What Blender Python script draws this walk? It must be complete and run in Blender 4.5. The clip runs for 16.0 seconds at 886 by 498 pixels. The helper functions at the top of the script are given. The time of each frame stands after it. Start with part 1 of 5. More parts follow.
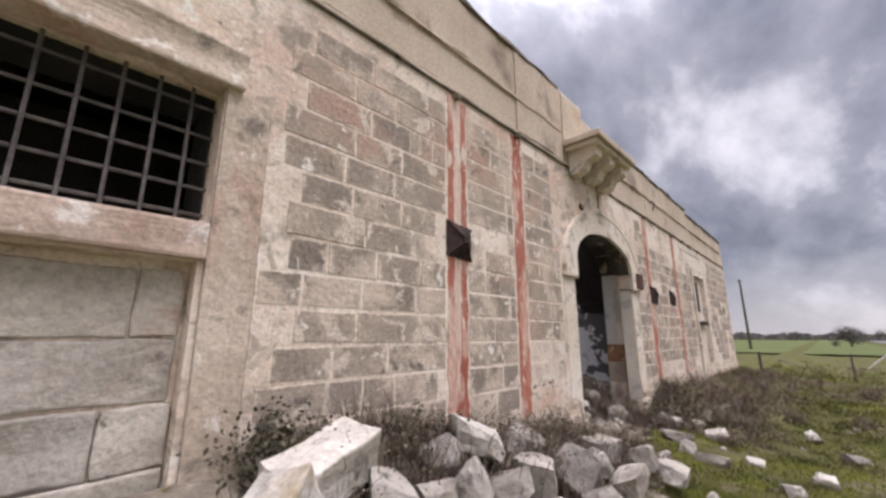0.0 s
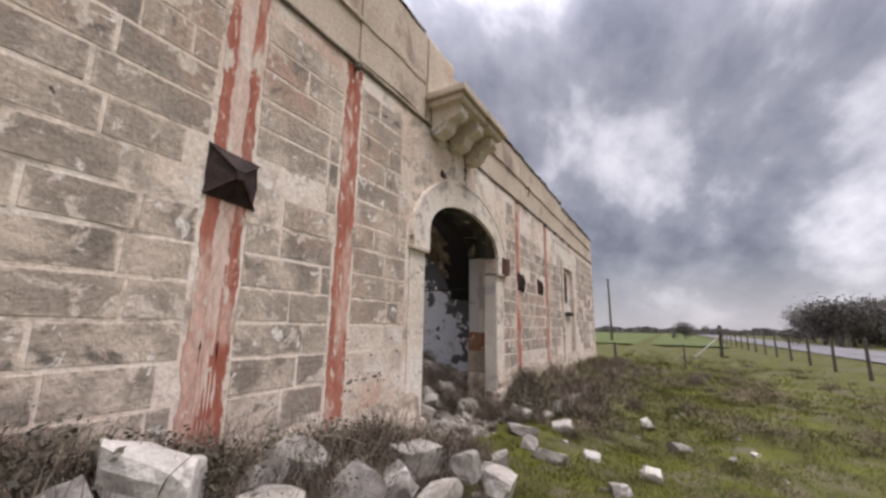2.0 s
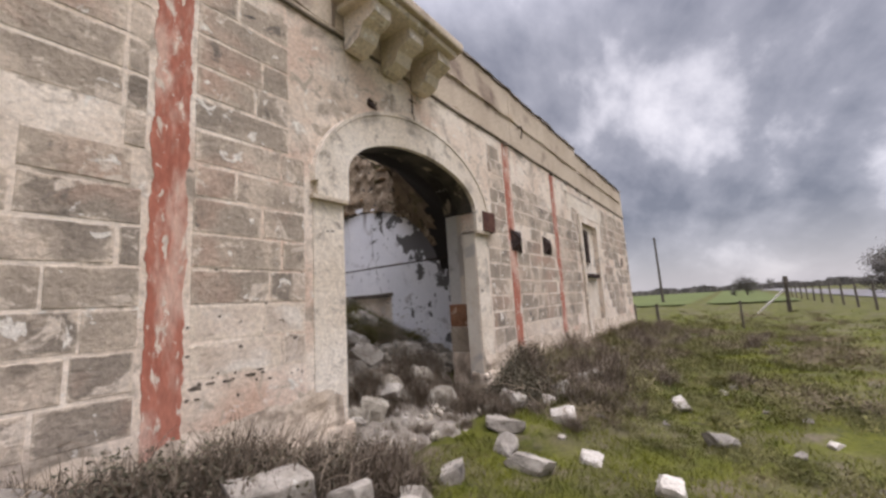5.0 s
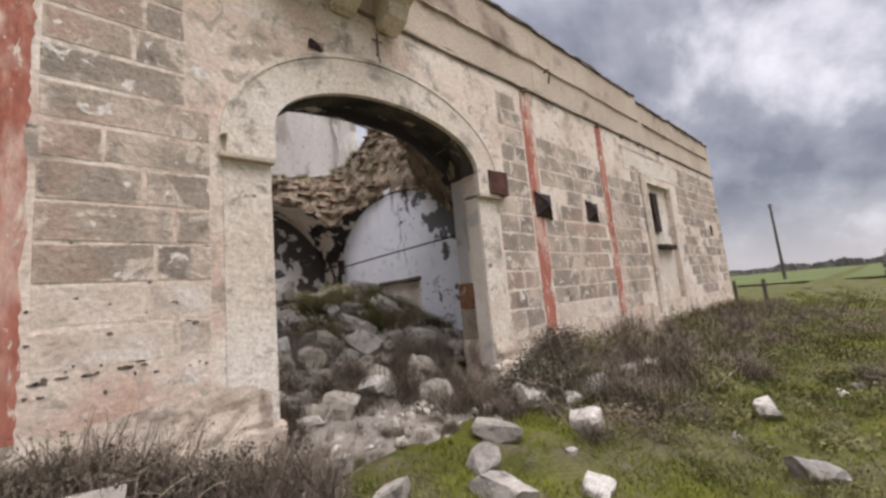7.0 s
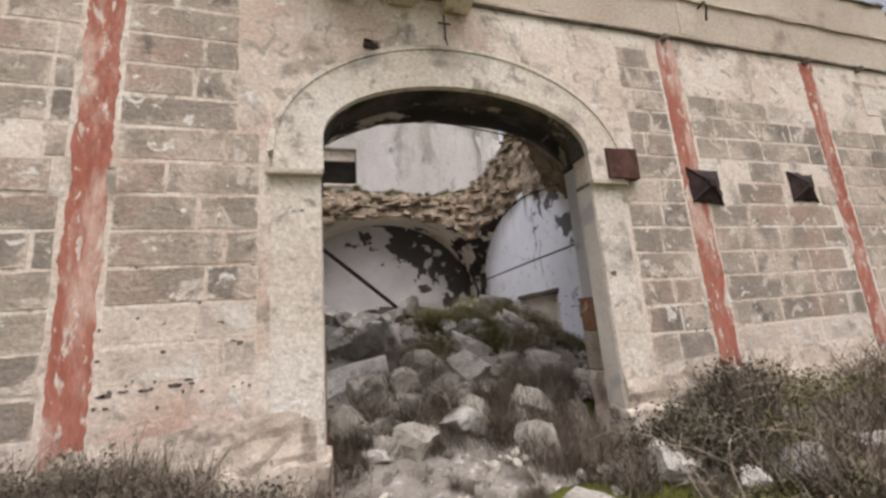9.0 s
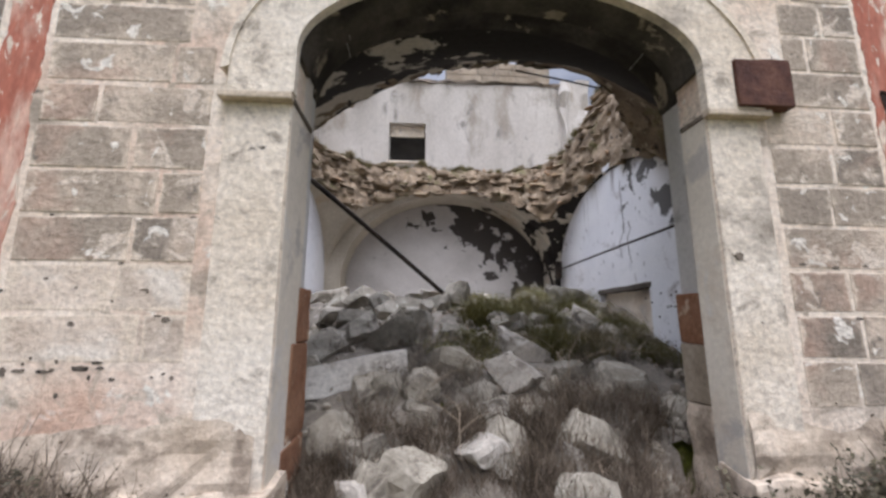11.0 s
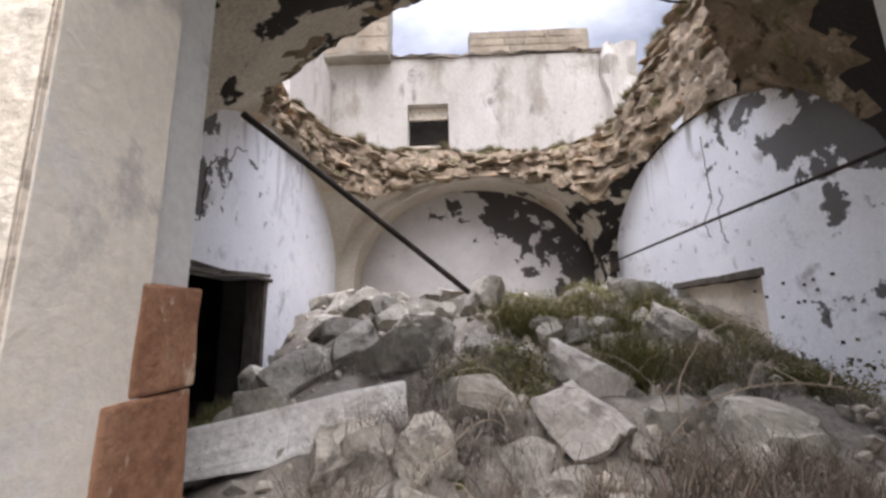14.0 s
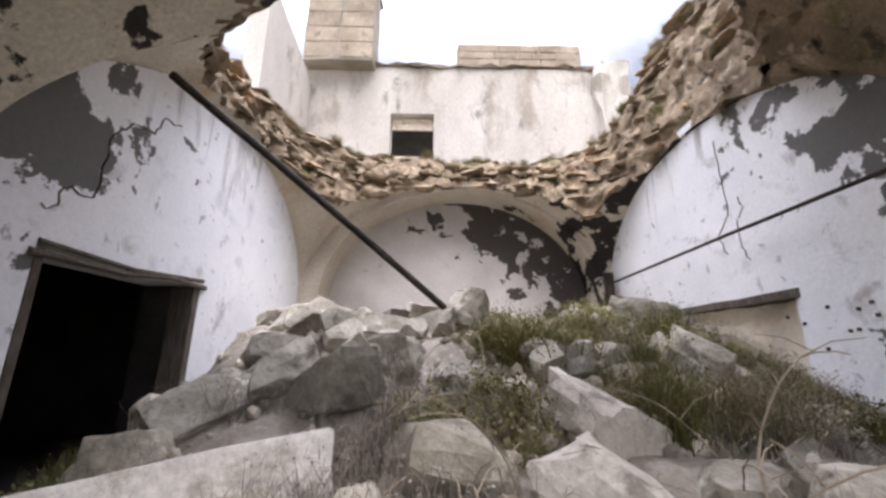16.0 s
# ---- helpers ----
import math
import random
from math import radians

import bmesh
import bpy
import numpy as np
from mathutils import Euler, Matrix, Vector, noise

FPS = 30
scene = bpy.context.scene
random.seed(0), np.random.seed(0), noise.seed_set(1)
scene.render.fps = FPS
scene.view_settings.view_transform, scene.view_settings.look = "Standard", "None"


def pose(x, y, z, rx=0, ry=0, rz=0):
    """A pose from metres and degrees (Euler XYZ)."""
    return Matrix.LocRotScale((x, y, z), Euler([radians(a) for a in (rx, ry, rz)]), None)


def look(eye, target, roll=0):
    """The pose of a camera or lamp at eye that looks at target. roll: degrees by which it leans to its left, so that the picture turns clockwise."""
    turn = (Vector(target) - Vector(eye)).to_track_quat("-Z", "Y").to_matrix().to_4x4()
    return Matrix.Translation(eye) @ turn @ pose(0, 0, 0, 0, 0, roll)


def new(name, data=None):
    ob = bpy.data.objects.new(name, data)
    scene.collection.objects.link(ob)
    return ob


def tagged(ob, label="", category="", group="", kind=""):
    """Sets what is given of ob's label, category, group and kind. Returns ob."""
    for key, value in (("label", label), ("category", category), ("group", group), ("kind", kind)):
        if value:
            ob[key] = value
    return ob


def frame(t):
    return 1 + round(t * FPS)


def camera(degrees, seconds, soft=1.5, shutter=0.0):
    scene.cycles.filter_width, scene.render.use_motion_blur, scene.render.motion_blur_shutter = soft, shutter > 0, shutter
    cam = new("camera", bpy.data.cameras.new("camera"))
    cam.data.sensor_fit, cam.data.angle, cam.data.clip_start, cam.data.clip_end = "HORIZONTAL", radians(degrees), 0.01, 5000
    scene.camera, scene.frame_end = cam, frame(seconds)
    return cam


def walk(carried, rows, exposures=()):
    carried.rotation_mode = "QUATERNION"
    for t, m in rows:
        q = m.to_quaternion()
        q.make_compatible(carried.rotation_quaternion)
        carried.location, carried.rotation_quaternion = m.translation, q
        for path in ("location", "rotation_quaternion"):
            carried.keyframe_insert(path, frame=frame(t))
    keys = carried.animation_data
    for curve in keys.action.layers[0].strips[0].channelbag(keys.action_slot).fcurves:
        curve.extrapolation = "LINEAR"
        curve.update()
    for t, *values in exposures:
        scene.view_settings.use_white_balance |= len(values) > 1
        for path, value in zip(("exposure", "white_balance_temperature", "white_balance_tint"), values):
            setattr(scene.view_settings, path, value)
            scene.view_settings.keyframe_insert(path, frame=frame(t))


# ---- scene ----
cam = camera(96.87, 16.0, soft=2.8)
ROWS = [
    (0.0, 0.025, -2.556, 1.608, -46.42, 12.49, -0.06),
    (0.5, 0.298, -2.576, 1.634, -51.67, 12.82, -1.04),
    (1.0, 0.658, -2.610, 1.604, -56.64, 12.21, -0.65),
    (1.5, 1.011, -2.562, 1.600, -60.24, 11.89, 0.30),
    (2.0, 1.391, -2.594, 1.544, -60.51, 11.12, 0.91),
    (2.5, 1.688, -2.586, 1.576, -59.38, 9.76, 0.58),
    (3.0, 2.022, -2.590, 1.589, -58.51, 8.08, -0.82),
    (3.5, 2.279, -2.748, 1.580, -57.72, 6.35, -2.38),
    (6.0, 3.784, -2.940, 1.348, -48.71, 9.91, -4.81),
    (6.5, 4.154, -3.045, 1.302, -43.74, 8.72, -5.64),
    (7.0, 4.469, -3.080, 1.268, -42.22, 7.35, -5.33),
    (7.5, 4.805, -3.071, 1.272, -43.32, 8.96, -4.68),
    (8.0, 5.108, -3.093, 1.261, -36.55, 9.87, -5.42),
    (8.5, 5.371, -3.096, 1.286, -24.29, 9.59, -5.48),
    (9.0, 5.559, -2.917, 1.265, -16.62, 11.26, -4.55),
    (9.5, 5.749, -2.693, 1.275, -10.51, 12.01, -4.50),
    (12.0, 6.327, -1.412, 1.269, -2.49, 9.17, 0.80),
    (12.5, 6.260, -1.058, 1.305, -3.17, 11.89, -0.86),
    (13.0, 6.320, -0.918, 1.346, -2.29, 11.92, -1.96),
    (13.5, 6.418, -0.852, 1.364, 0.36, 10.97, -1.56),
    (14.0, 6.411, -0.759, 1.327, 1.41, 10.73, -1.28),
    (14.5, 6.281, -0.575, 1.338, 0.19, 11.45, -1.00),
    (15.0, 6.260, -0.443, 1.324, -2.57, 12.52, 0.37),
    (15.5, 6.399, -0.205, 1.296, 0.98, 16.12, 2.31),
    (16.0, 6.490, -0.017, 1.287, -0.98, 14.59, 0.29),
]
walk(cam, [(t, pose(x, y, z, 90 + pitch, 0, yaw) @ pose(0, 0, 0, 0, 0, roll)) for t, x, y, z, yaw, pitch, roll in ROWS],
     exposures=[(0.0, 0.36, 6500, 20), (2.0, 0.22, 6500, 19), (6.0, 0.36, 6550, 18), (8.0, 0.40, 6550, 17), (9.0, 0.48, 6550, 16), (9.5, 0.50, 6350, 15), (12.0, 0.80, 6150, 15), (13.0, 1.06, 6200, 15), (14.5, 1.22, 6400, 17), (16.0, 1.42, 6450, 17)])

# ---- sky and sun: bright overcast ----
world = bpy.data.worlds.new("overcast_sky")
scene.world = world
world.use_nodes = True
wt = world.node_tree
wt.nodes.clear()


def wnode(kind, **values):
    n = wt.nodes.new(kind)
    for k, v in values.items():
        n.inputs[k].default_value = v
    return n


sky = wt.nodes.new("ShaderNodeTexSky")
sky.sky_type, sky.sun_disc, sky.sun_elevation, sky.sun_rotation = "NISHITA", False, radians(66), radians(168)
coord = wt.nodes.new("ShaderNodeTexCoord")
sep = wt.nodes.new("ShaderNodeSeparateXYZ")
wt.links.new(coord.outputs["Generated"], sep.inputs[0])
up = wt.nodes.new("ShaderNodeMath")
up.operation = "MAXIMUM"
up.inputs[1].default_value = 0.0
wt.links.new(sep.outputs["Z"], up.inputs[0])
lift = wt.nodes.new("ShaderNodeMath")
lift.operation = "ADD"
lift.inputs[1].default_value = 0.50
wt.links.new(up.outputs[0], lift.inputs[0])
flat = []
for axis in ("X", "Y"):
    div = wt.nodes.new("ShaderNodeMath")
    div.operation = "DIVIDE"
    wt.links.new(sep.outputs[axis], div.inputs[0])
    wt.links.new(lift.outputs[0], div.inputs[1])
    flat.append(div)
comb = wt.nodes.new("ShaderNodeCombineXYZ")
wt.links.new(flat[0].outputs[0], comb.inputs[0])
wt.links.new(flat[1].outputs[0], comb.inputs[1])
comb.inputs[2].default_value = 1.7
streak = wt.nodes.new("ShaderNodeMapping")
streak.inputs["Rotation"].default_value = (0, 0, radians(-24))
streak.inputs["Scale"].default_value = (0.85, 1.25, 1.0)
wt.links.new(comb.outputs[0], streak.inputs["Vector"])
cloud = wnode("ShaderNodeTexNoise", Scale=2.5, Detail=8.0, Roughness=0.55, Distortion=0.12)
wt.links.new(streak.outputs[0], cloud.inputs["Vector"])
bank = wnode("ShaderNodeTexNoise", Scale=0.9, Detail=2.0)
wt.links.new(streak.outputs[0], bank.inputs["Vector"])
mass = wt.nodes.new("ShaderNodeMath")
mass.operation = "MULTIPLY_ADD"
mass.inputs[1].default_value = 0.35
wt.links.new(bank.outputs["Fac"], mass.inputs[0])
wt.links.new(cloud.outputs["Fac"], mass.inputs[2])
ramp = wt.nodes.new("ShaderNodeValToRGB")
ramp.color_ramp.elements[0].position, ramp.color_ramp.elements[0].color = 0.53, (0.185, 0.20, 0.235, 1)
ramp.color_ramp.elements[1].position, ramp.color_ramp.elements[1].color = 0.86, (0.95, 0.96, 0.98, 1)
for place, shade in ((0.66, (0.335, 0.35, 0.39)), (0.735, (0.58, 0.595, 0.635))):
    ramp.color_ramp.elements.new(place).color = (*shade, 1)
wt.links.new(mass.outputs[0], ramp.inputs[0])
back_sky = wt.nodes.new("ShaderNodeBackground")
back_sky.inputs["Strength"].default_value = 0.10
wt.links.new(sky.outputs[0], back_sky.inputs[0])
back_cloud = wt.nodes.new("ShaderNodeBackground")
# an overcast dome is brightest overhead
dome = wt.nodes.new("ShaderNodeMath")
dome.operation = "POWER"
dome.inputs[1].default_value = 8.0
wt.links.new(up.outputs[0], dome.inputs[0])
glow = wt.nodes.new("ShaderNodeMath")
glow.operation = "MULTIPLY_ADD"
glow.inputs[1].default_value, glow.inputs[2].default_value = 23.0, 0.92
wt.links.new(dome.outputs[0], glow.inputs[0])
wt.links.new(glow.outputs[0], back_cloud.inputs["Strength"])
# pale haze along the horizon
haze = wt.nodes.new("ShaderNodeMapRange")
for k, v in ((1, 0.0), (2, 0.16), (3, 0.85), (4, 0.0)):
    haze.inputs[k].default_value = v
wt.links.new(up.outputs[0], haze.inputs[0])
veil = wt.nodes.new("ShaderNodeMix")
veil.data_type = "RGBA"
veil.inputs[7].default_value = (0.54, 0.54, 0.565, 1)
wt.links.new(haze.outputs[0], veil.inputs[0])
wt.links.new(ramp.outputs[0], veil.inputs[6])
wt.links.new(veil.outputs[2], back_cloud.inputs[0])
cover = wt.nodes.new("ShaderNodeMixShader")
cover.inputs[0].default_value = 0.88
wt.links.new(back_sky.outputs[0], cover.inputs[1])
wt.links.new(back_cloud.outputs[0], cover.inputs[2])
wout = wt.nodes.new("ShaderNodeOutputWorld")
wt.links.new(cover.outputs[0], wout.inputs[0])

sun = new("sun", bpy.data.lights.new("sun", "SUN"))
sun.data.energy, sun.data.angle, sun.data.color = 1.7, radians(50), (1.0, 0.975, 0.94)
sun.matrix_world = look((6.8, -8.7, 20), (5, 0, 0))


# ---- materials ----
def ramped(nt, fac, lo, hi, c0, c1):
    r = nt.nodes.new("ShaderNodeValToRGB")
    r.color_ramp.elements[0].position, r.color_ramp.elements[0].color = lo, (*c0, 1)
    r.color_ramp.elements[1].position, r.color_ramp.elements[1].color = hi, (*c1, 1)
    nt.links.new(fac, r.inputs[0])
    return r.outputs[0]


def noise_of(nt, vec, scale, detail=5.0, rough=0.55, distort=0.0):
    n = nt.nodes.new("ShaderNodeTexNoise")
    n.inputs["Scale"].default_value, n.inputs["Detail"].default_value = scale, detail
    n.inputs["Roughness"].default_value, n.inputs["Distortion"].default_value = rough, distort
    nt.links.new(vec, n.inputs["Vector"])
    return n.outputs["Fac"]


def blend(nt, fac, a, b, mode="MIX"):
    m = nt.nodes.new("ShaderNodeMix")
    m.data_type, m.blend_type = "RGBA", mode
    for sock, v in ((m.inputs[0], fac), (m.inputs[6], a), (m.inputs[7], b)):
        if isinstance(v, (int, float)):
            sock.default_value = v
        elif isinstance(v, tuple):
            sock.default_value = (*v, 1)
        else:
            nt.links.new(v, sock)
    return m.outputs[2]


WHITE, BLACK = (1, 1, 1), (0, 0, 0)


def surface(name, c0, c1, scale=2.0, stains=(), grain=0.25, grain_scale=30.0, rough=0.92, bump=0.4, bump_scale=25.0,
            metal=0.0, vary=0.0, island=0.0, stretch=None, spec=0.2, peel=None, edge=None, drips=None):
    """A worn matt surface: two colours mixed by broad noise, stains of (colour, scale, from, to), fine grain and relief."""
    m = bpy.data.materials.new(name)
    m.use_nodes = True
    nt = m.node_tree
    bsdf = nt.nodes["Principled BSDF"]
    geo = nt.nodes.new("ShaderNodeNewGeometry")
    vec = geo.outputs["Position"]
    if stretch:
        mp = nt.nodes.new("ShaderNodeMapping")
        mp.inputs["Scale"].default_value = stretch
        nt.links.new(vec, mp.inputs["Vector"])
        vec = mp.outputs[0]
    col = ramped(nt, noise_of(nt, vec, scale), 0.36, 0.64, c0, c1)
    if vary or island:
        source = nt.nodes.new("ShaderNodeObjectInfo").outputs["Random"] if vary else geo.outputs["Random Per Island"]
        amount = vary or island
        tone = ramped(nt, source, 0.0, 1.0, (1 - amount,) * 3, (1 + 0.6 * amount, 1 + 0.55 * amount, 1 + 0.45 * amount))
        col = blend(nt, 1.0, col, tone, "MULTIPLY")
    for n, (colour, s, lo, hi) in enumerate(stains):
        mask = ramped(nt, noise_of(nt, vec, s, 6.0, 0.62, 0.3 + 0.1 * n), lo, hi, BLACK, WHITE)
        col = blend(nt, mask, col, colour)
    if edge:
        # mortar smeared raggedly over the block's rim, in the block's own unit square
        loc = nt.nodes.new("ShaderNodeSeparateXYZ")
        nt.links.new(nt.nodes.new("ShaderNodeTexCoord").outputs["Object"], loc.inputs[0])
        dist = []
        for axis in ("X", "Z"):
            ab = nt.nodes.new("ShaderNodeMath")
            ab.operation = "ABSOLUTE"
            nt.links.new(loc.outputs[axis], ab.inputs[0])
            dist.append(ab.outputs[0])
        top = nt.nodes.new("ShaderNodeMath")
        top.operation = "MAXIMUM"
        nt.links.new(dist[0], top.inputs[0])
        nt.links.new(dist[1], top.inputs[1])
        wob = nt.nodes.new("ShaderNodeMath")
        wob.operation = "MULTIPLY_ADD"
        wob.inputs[1].default_value = 0.55
        nt.links.new(noise_of(nt, vec, 7.0, 6.0, 0.65, 0.3), wob.inputs[0])
        nt.links.new(top.outputs[0], wob.inputs[2])
        col = blend(nt, ramped(nt, wob.outputs[0], edge[1], edge[1] + 0.07, BLACK, WHITE), col, edge[0])
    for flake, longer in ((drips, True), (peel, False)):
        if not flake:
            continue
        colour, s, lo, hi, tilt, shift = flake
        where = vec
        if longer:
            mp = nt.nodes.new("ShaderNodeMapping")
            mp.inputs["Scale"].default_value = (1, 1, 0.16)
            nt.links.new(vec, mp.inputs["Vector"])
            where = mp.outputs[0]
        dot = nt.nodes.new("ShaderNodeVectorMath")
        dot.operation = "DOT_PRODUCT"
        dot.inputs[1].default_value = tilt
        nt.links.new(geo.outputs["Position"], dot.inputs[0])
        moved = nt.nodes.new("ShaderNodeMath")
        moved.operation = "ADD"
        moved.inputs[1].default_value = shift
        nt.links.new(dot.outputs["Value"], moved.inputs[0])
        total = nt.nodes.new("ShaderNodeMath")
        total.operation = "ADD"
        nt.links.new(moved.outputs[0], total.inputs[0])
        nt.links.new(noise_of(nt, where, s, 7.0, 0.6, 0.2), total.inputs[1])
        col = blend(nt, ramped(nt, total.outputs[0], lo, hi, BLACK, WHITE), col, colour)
    if grain:
        g = ramped(nt, noise_of(nt, vec, grain_scale, 3.0, 0.7), 0.3, 0.7, (1 - grain,) * 3, (1 + grain * 0.5,) * 3)
        col = blend(nt, 1.0, col, g, "MULTIPLY")
    nt.links.new(col, bsdf.inputs["Base Color"])
    bsdf.inputs["Roughness"].default_value, bsdf.inputs["Metallic"].default_value = rough, metal
    bsdf.inputs["Specular IOR Level"].default_value = spec
    if bump:
        b = nt.nodes.new("ShaderNodeBump")
        b.inputs["Strength"].default_value, b.inputs["Distance"].default_value = bump, 0.02
        nt.links.new(noise_of(nt, vec, bump_scale, 6.0, 0.65), b.inputs["Height"])
        nt.links.new(b.outputs[0], bsdf.inputs["Normal"])
    return m


CREAM, PALE = (0.71, 0.575, 0.45), (0.84, 0.74, 0.62)
GREYBROWN = (0.32, 0.267, 0.212)
M_wall = surface("lime_mortar", CREAM, PALE, 1.3, [((0.58, 0.38, 0.275), 0.7, 0.53, 0.72), ((0.36, 0.30, 0.235), 2.3, 0.54, 0.66), ((0.14, 0.12, 0.10), 7.0, 0.67, 0.74), ((0.80, 0.75, 0.66), 6.0, 0.60, 0.66), ((0.47, 0.395, 0.31), 5.5, 0.57, 0.64), ((0.20, 0.165, 0.13), 24.0, 0.70, 0.74)], bump=0.85, bump_scale=10)
BLOCK = ("weathered_tufa", GREYBROWN, (0.45, 0.375, 0.298), 3.0,
                  [((0.62, 0.51, 0.40), 1.4, 0.51, 0.61), ((0.50, 0.335, 0.25), 0.8, 0.54, 0.70), ((0.20, 0.17, 0.14), 4.0, 0.60, 0.68), ((0.66, 0.56, 0.455), 3.4, 0.575, 0.615), ((0.76, 0.70, 0.61), 6.5, 0.62, 0.65), ((0.10, 0.09, 0.08), 6.0, 0.68, 0.74)])
M_block = surface(*BLOCK, vary=0.26, bump=0.8, bump_scale=22, edge=((0.66, 0.55, 0.43), 0.73))
M_farblock = surface(*BLOCK, island=0.24, bump=0.8, bump_scale=22)
M_faint = surface("faint_pale_tufa", (0.48, 0.385, 0.30), (0.70, 0.595, 0.49), 2.6, [((0.74, 0.66, 0.56), 1.8, 0.50, 0.60), ((0.34, 0.27, 0.21), 5.0, 0.60, 0.70), ((0.13, 0.11, 0.09), 9.0, 0.69, 0.74)], vary=0.12, bump=0.85, bump_scale=10, edge=((0.70, 0.59, 0.465), 0.66))
M_foot = surface("eroded_plaster_foot", (0.50, 0.40, 0.30), (0.70, 0.59, 0.47), 2.6, [((0.32, 0.255, 0.195), 3.0, 0.52, 0.62), ((0.12, 0.10, 0.08), 9.0, 0.64, 0.70)], bump=0.85, bump_scale=10)
M_plaster = surface("cream_plaster", (0.67, 0.57, 0.445), (0.79, 0.705, 0.59), 1.0, [((0.48, 0.39, 0.30), 1.5, 0.56, 0.70), ((0.40, 0.35, 0.295), 5.0, 0.57, 0.68), ((0.86, 0.82, 0.75), 9.0, 0.60, 0.66), ((0.22, 0.19, 0.16), 3.5, 0.67, 0.75), ((0.20, 0.165, 0.13), 22.0, 0.70, 0.74)], bump=0.85, bump_scale=10)
M_reveal = surface("smooth_grey_lime_plaster", (0.66, 0.59, 0.49), (0.76, 0.69, 0.585), 0.8, [((0.50, 0.46, 0.41), 1.7, 0.54, 0.60), ((0.60, 0.50, 0.39), 1.1, 0.57, 0.68), ((0.70, 0.65, 0.58), 1.6, 0.56, 0.60), ((0.20, 0.17, 0.14), 16.0, 0.73, 0.76)], bump=0.45, bump_scale=14, grain=0.10)
M_innerjamb = surface("grey_plastered_inner_jamb", (0.55, 0.53, 0.50), (0.65, 0.63, 0.60), 0.9, [((0.36, 0.34, 0.32), 2.4, 0.56, 0.70)], bump=0.4, bump_scale=14, grain=0.10)
M_arch = surface("weathered_arch_stone", (0.70, 0.60, 0.475), (0.82, 0.735, 0.62), 1.2, [((0.36, 0.31, 0.25), 1.0, 0.56, 0.66), ((0.42, 0.36, 0.29), 5.0, 0.57, 0.66), ((0.14, 0.12, 0.10), 9.0, 0.68, 0.74)], bump=0.9, bump_scale=11)
M_lintel = surface("weathered_lintel_stone", (0.46, 0.37, 0.28), (0.62, 0.52, 0.41), 1.6, [((0.50, 0.33, 0.25), 1.1, 0.54, 0.68), ((0.24, 0.20, 0.16), 3.0, 0.58, 0.68), ((0.70, 0.63, 0.54), 5.0, 0.60, 0.64)], bump=0.9, bump_scale=12)
M_sill = surface("pinkish_worn_sill", (0.47, 0.34, 0.265), (0.60, 0.475, 0.385), 2.0, [((0.72, 0.64, 0.56), 4.0, 0.59, 0.62), ((0.30, 0.24, 0.19), 2.2, 0.58, 0.70)], bump=0.8, bump_scale=12)
M_pink = surface("faded_red_wash", (0.62, 0.43, 0.34), (0.73, 0.58, 0.47), 2.4, [((0.50, 0.24, 0.17), 3.0, 0.55, 0.66), ((0.74, 0.65, 0.54), 7.0, 0.57, 0.63)], stretch=(1, 1, 0.4), bump=0.7, bump_scale=11)
M_parapet = surface("stained_parapet_plaster", (0.50, 0.405, 0.305), (0.62, 0.52, 0.40), 0.9, [((0.20, 0.14, 0.11), 1.1, 0.57, 0.72), ((0.42, 0.26, 0.15), 0.9, 0.62, 0.75)], bump=0.5)
M_coping = surface("blackened_coping", (0.10, 0.085, 0.07), (0.26, 0.21, 0.165), 2.5, [((0.05, 0.045, 0.04), 5.0, 0.58, 0.68)], bump=0.8)
M_dark = surface("rusted_dark_iron", (0.022, 0.015, 0.013), (0.06, 0.035, 0.028), 8.0, rough=0.75, bump=0.3)
M_rust = surface("rust_brown_iron", (0.07, 0.03, 0.022), (0.13, 0.06, 0.04), 7.0, rough=0.8)
M_red = surface("worn_red_paint", (0.37, 0.12, 0.078), (0.47, 0.19, 0.13), 2.5, [((0.62, 0.40, 0.31), 3.0, 0.50, 0.60), ((0.68, 0.57, 0.46), 8.0, 0.57, 0.62), ((0.70, 0.60, 0.49), 19.0, 0.60, 0.64), ((0.30, 0.08, 0.05), 1.5, 0.60, 0.7)], stretch=(1, 1, 0.35))
M_ochre = surface("orange_brown_stone", (0.275, 0.135, 0.078), (0.385, 0.215, 0.130), 3.0, [((0.22, 0.11, 0.06), 4.0, 0.54, 0.66), ((0.58, 0.44, 0.32), 5.0, 0.60, 0.66)], bump=1.0, bump_scale=14)
M_panel = surface("whitewashed_blocks", (0.42, 0.37, 0.31), (0.60, 0.55, 0.475), 2.2, [((0.24, 0.20, 0.165), 3.6, 0.56, 0.68), ((0.54, 0.38, 0.29), 1.6, 0.60, 0.72), ((0.10, 0.09, 0.08), 7.0, 0.67, 0.72), ((0.38, 0.39, 0.20), 1.4, 0.64, 0.76)], vary=0.15, bump=0.7)
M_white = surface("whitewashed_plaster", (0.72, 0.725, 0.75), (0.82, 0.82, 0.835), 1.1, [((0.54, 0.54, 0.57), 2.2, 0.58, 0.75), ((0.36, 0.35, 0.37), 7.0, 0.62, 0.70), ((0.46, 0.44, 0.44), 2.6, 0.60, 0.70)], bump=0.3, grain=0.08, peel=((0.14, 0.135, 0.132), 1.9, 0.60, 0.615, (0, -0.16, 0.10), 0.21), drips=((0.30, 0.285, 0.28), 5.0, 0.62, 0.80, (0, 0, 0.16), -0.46))
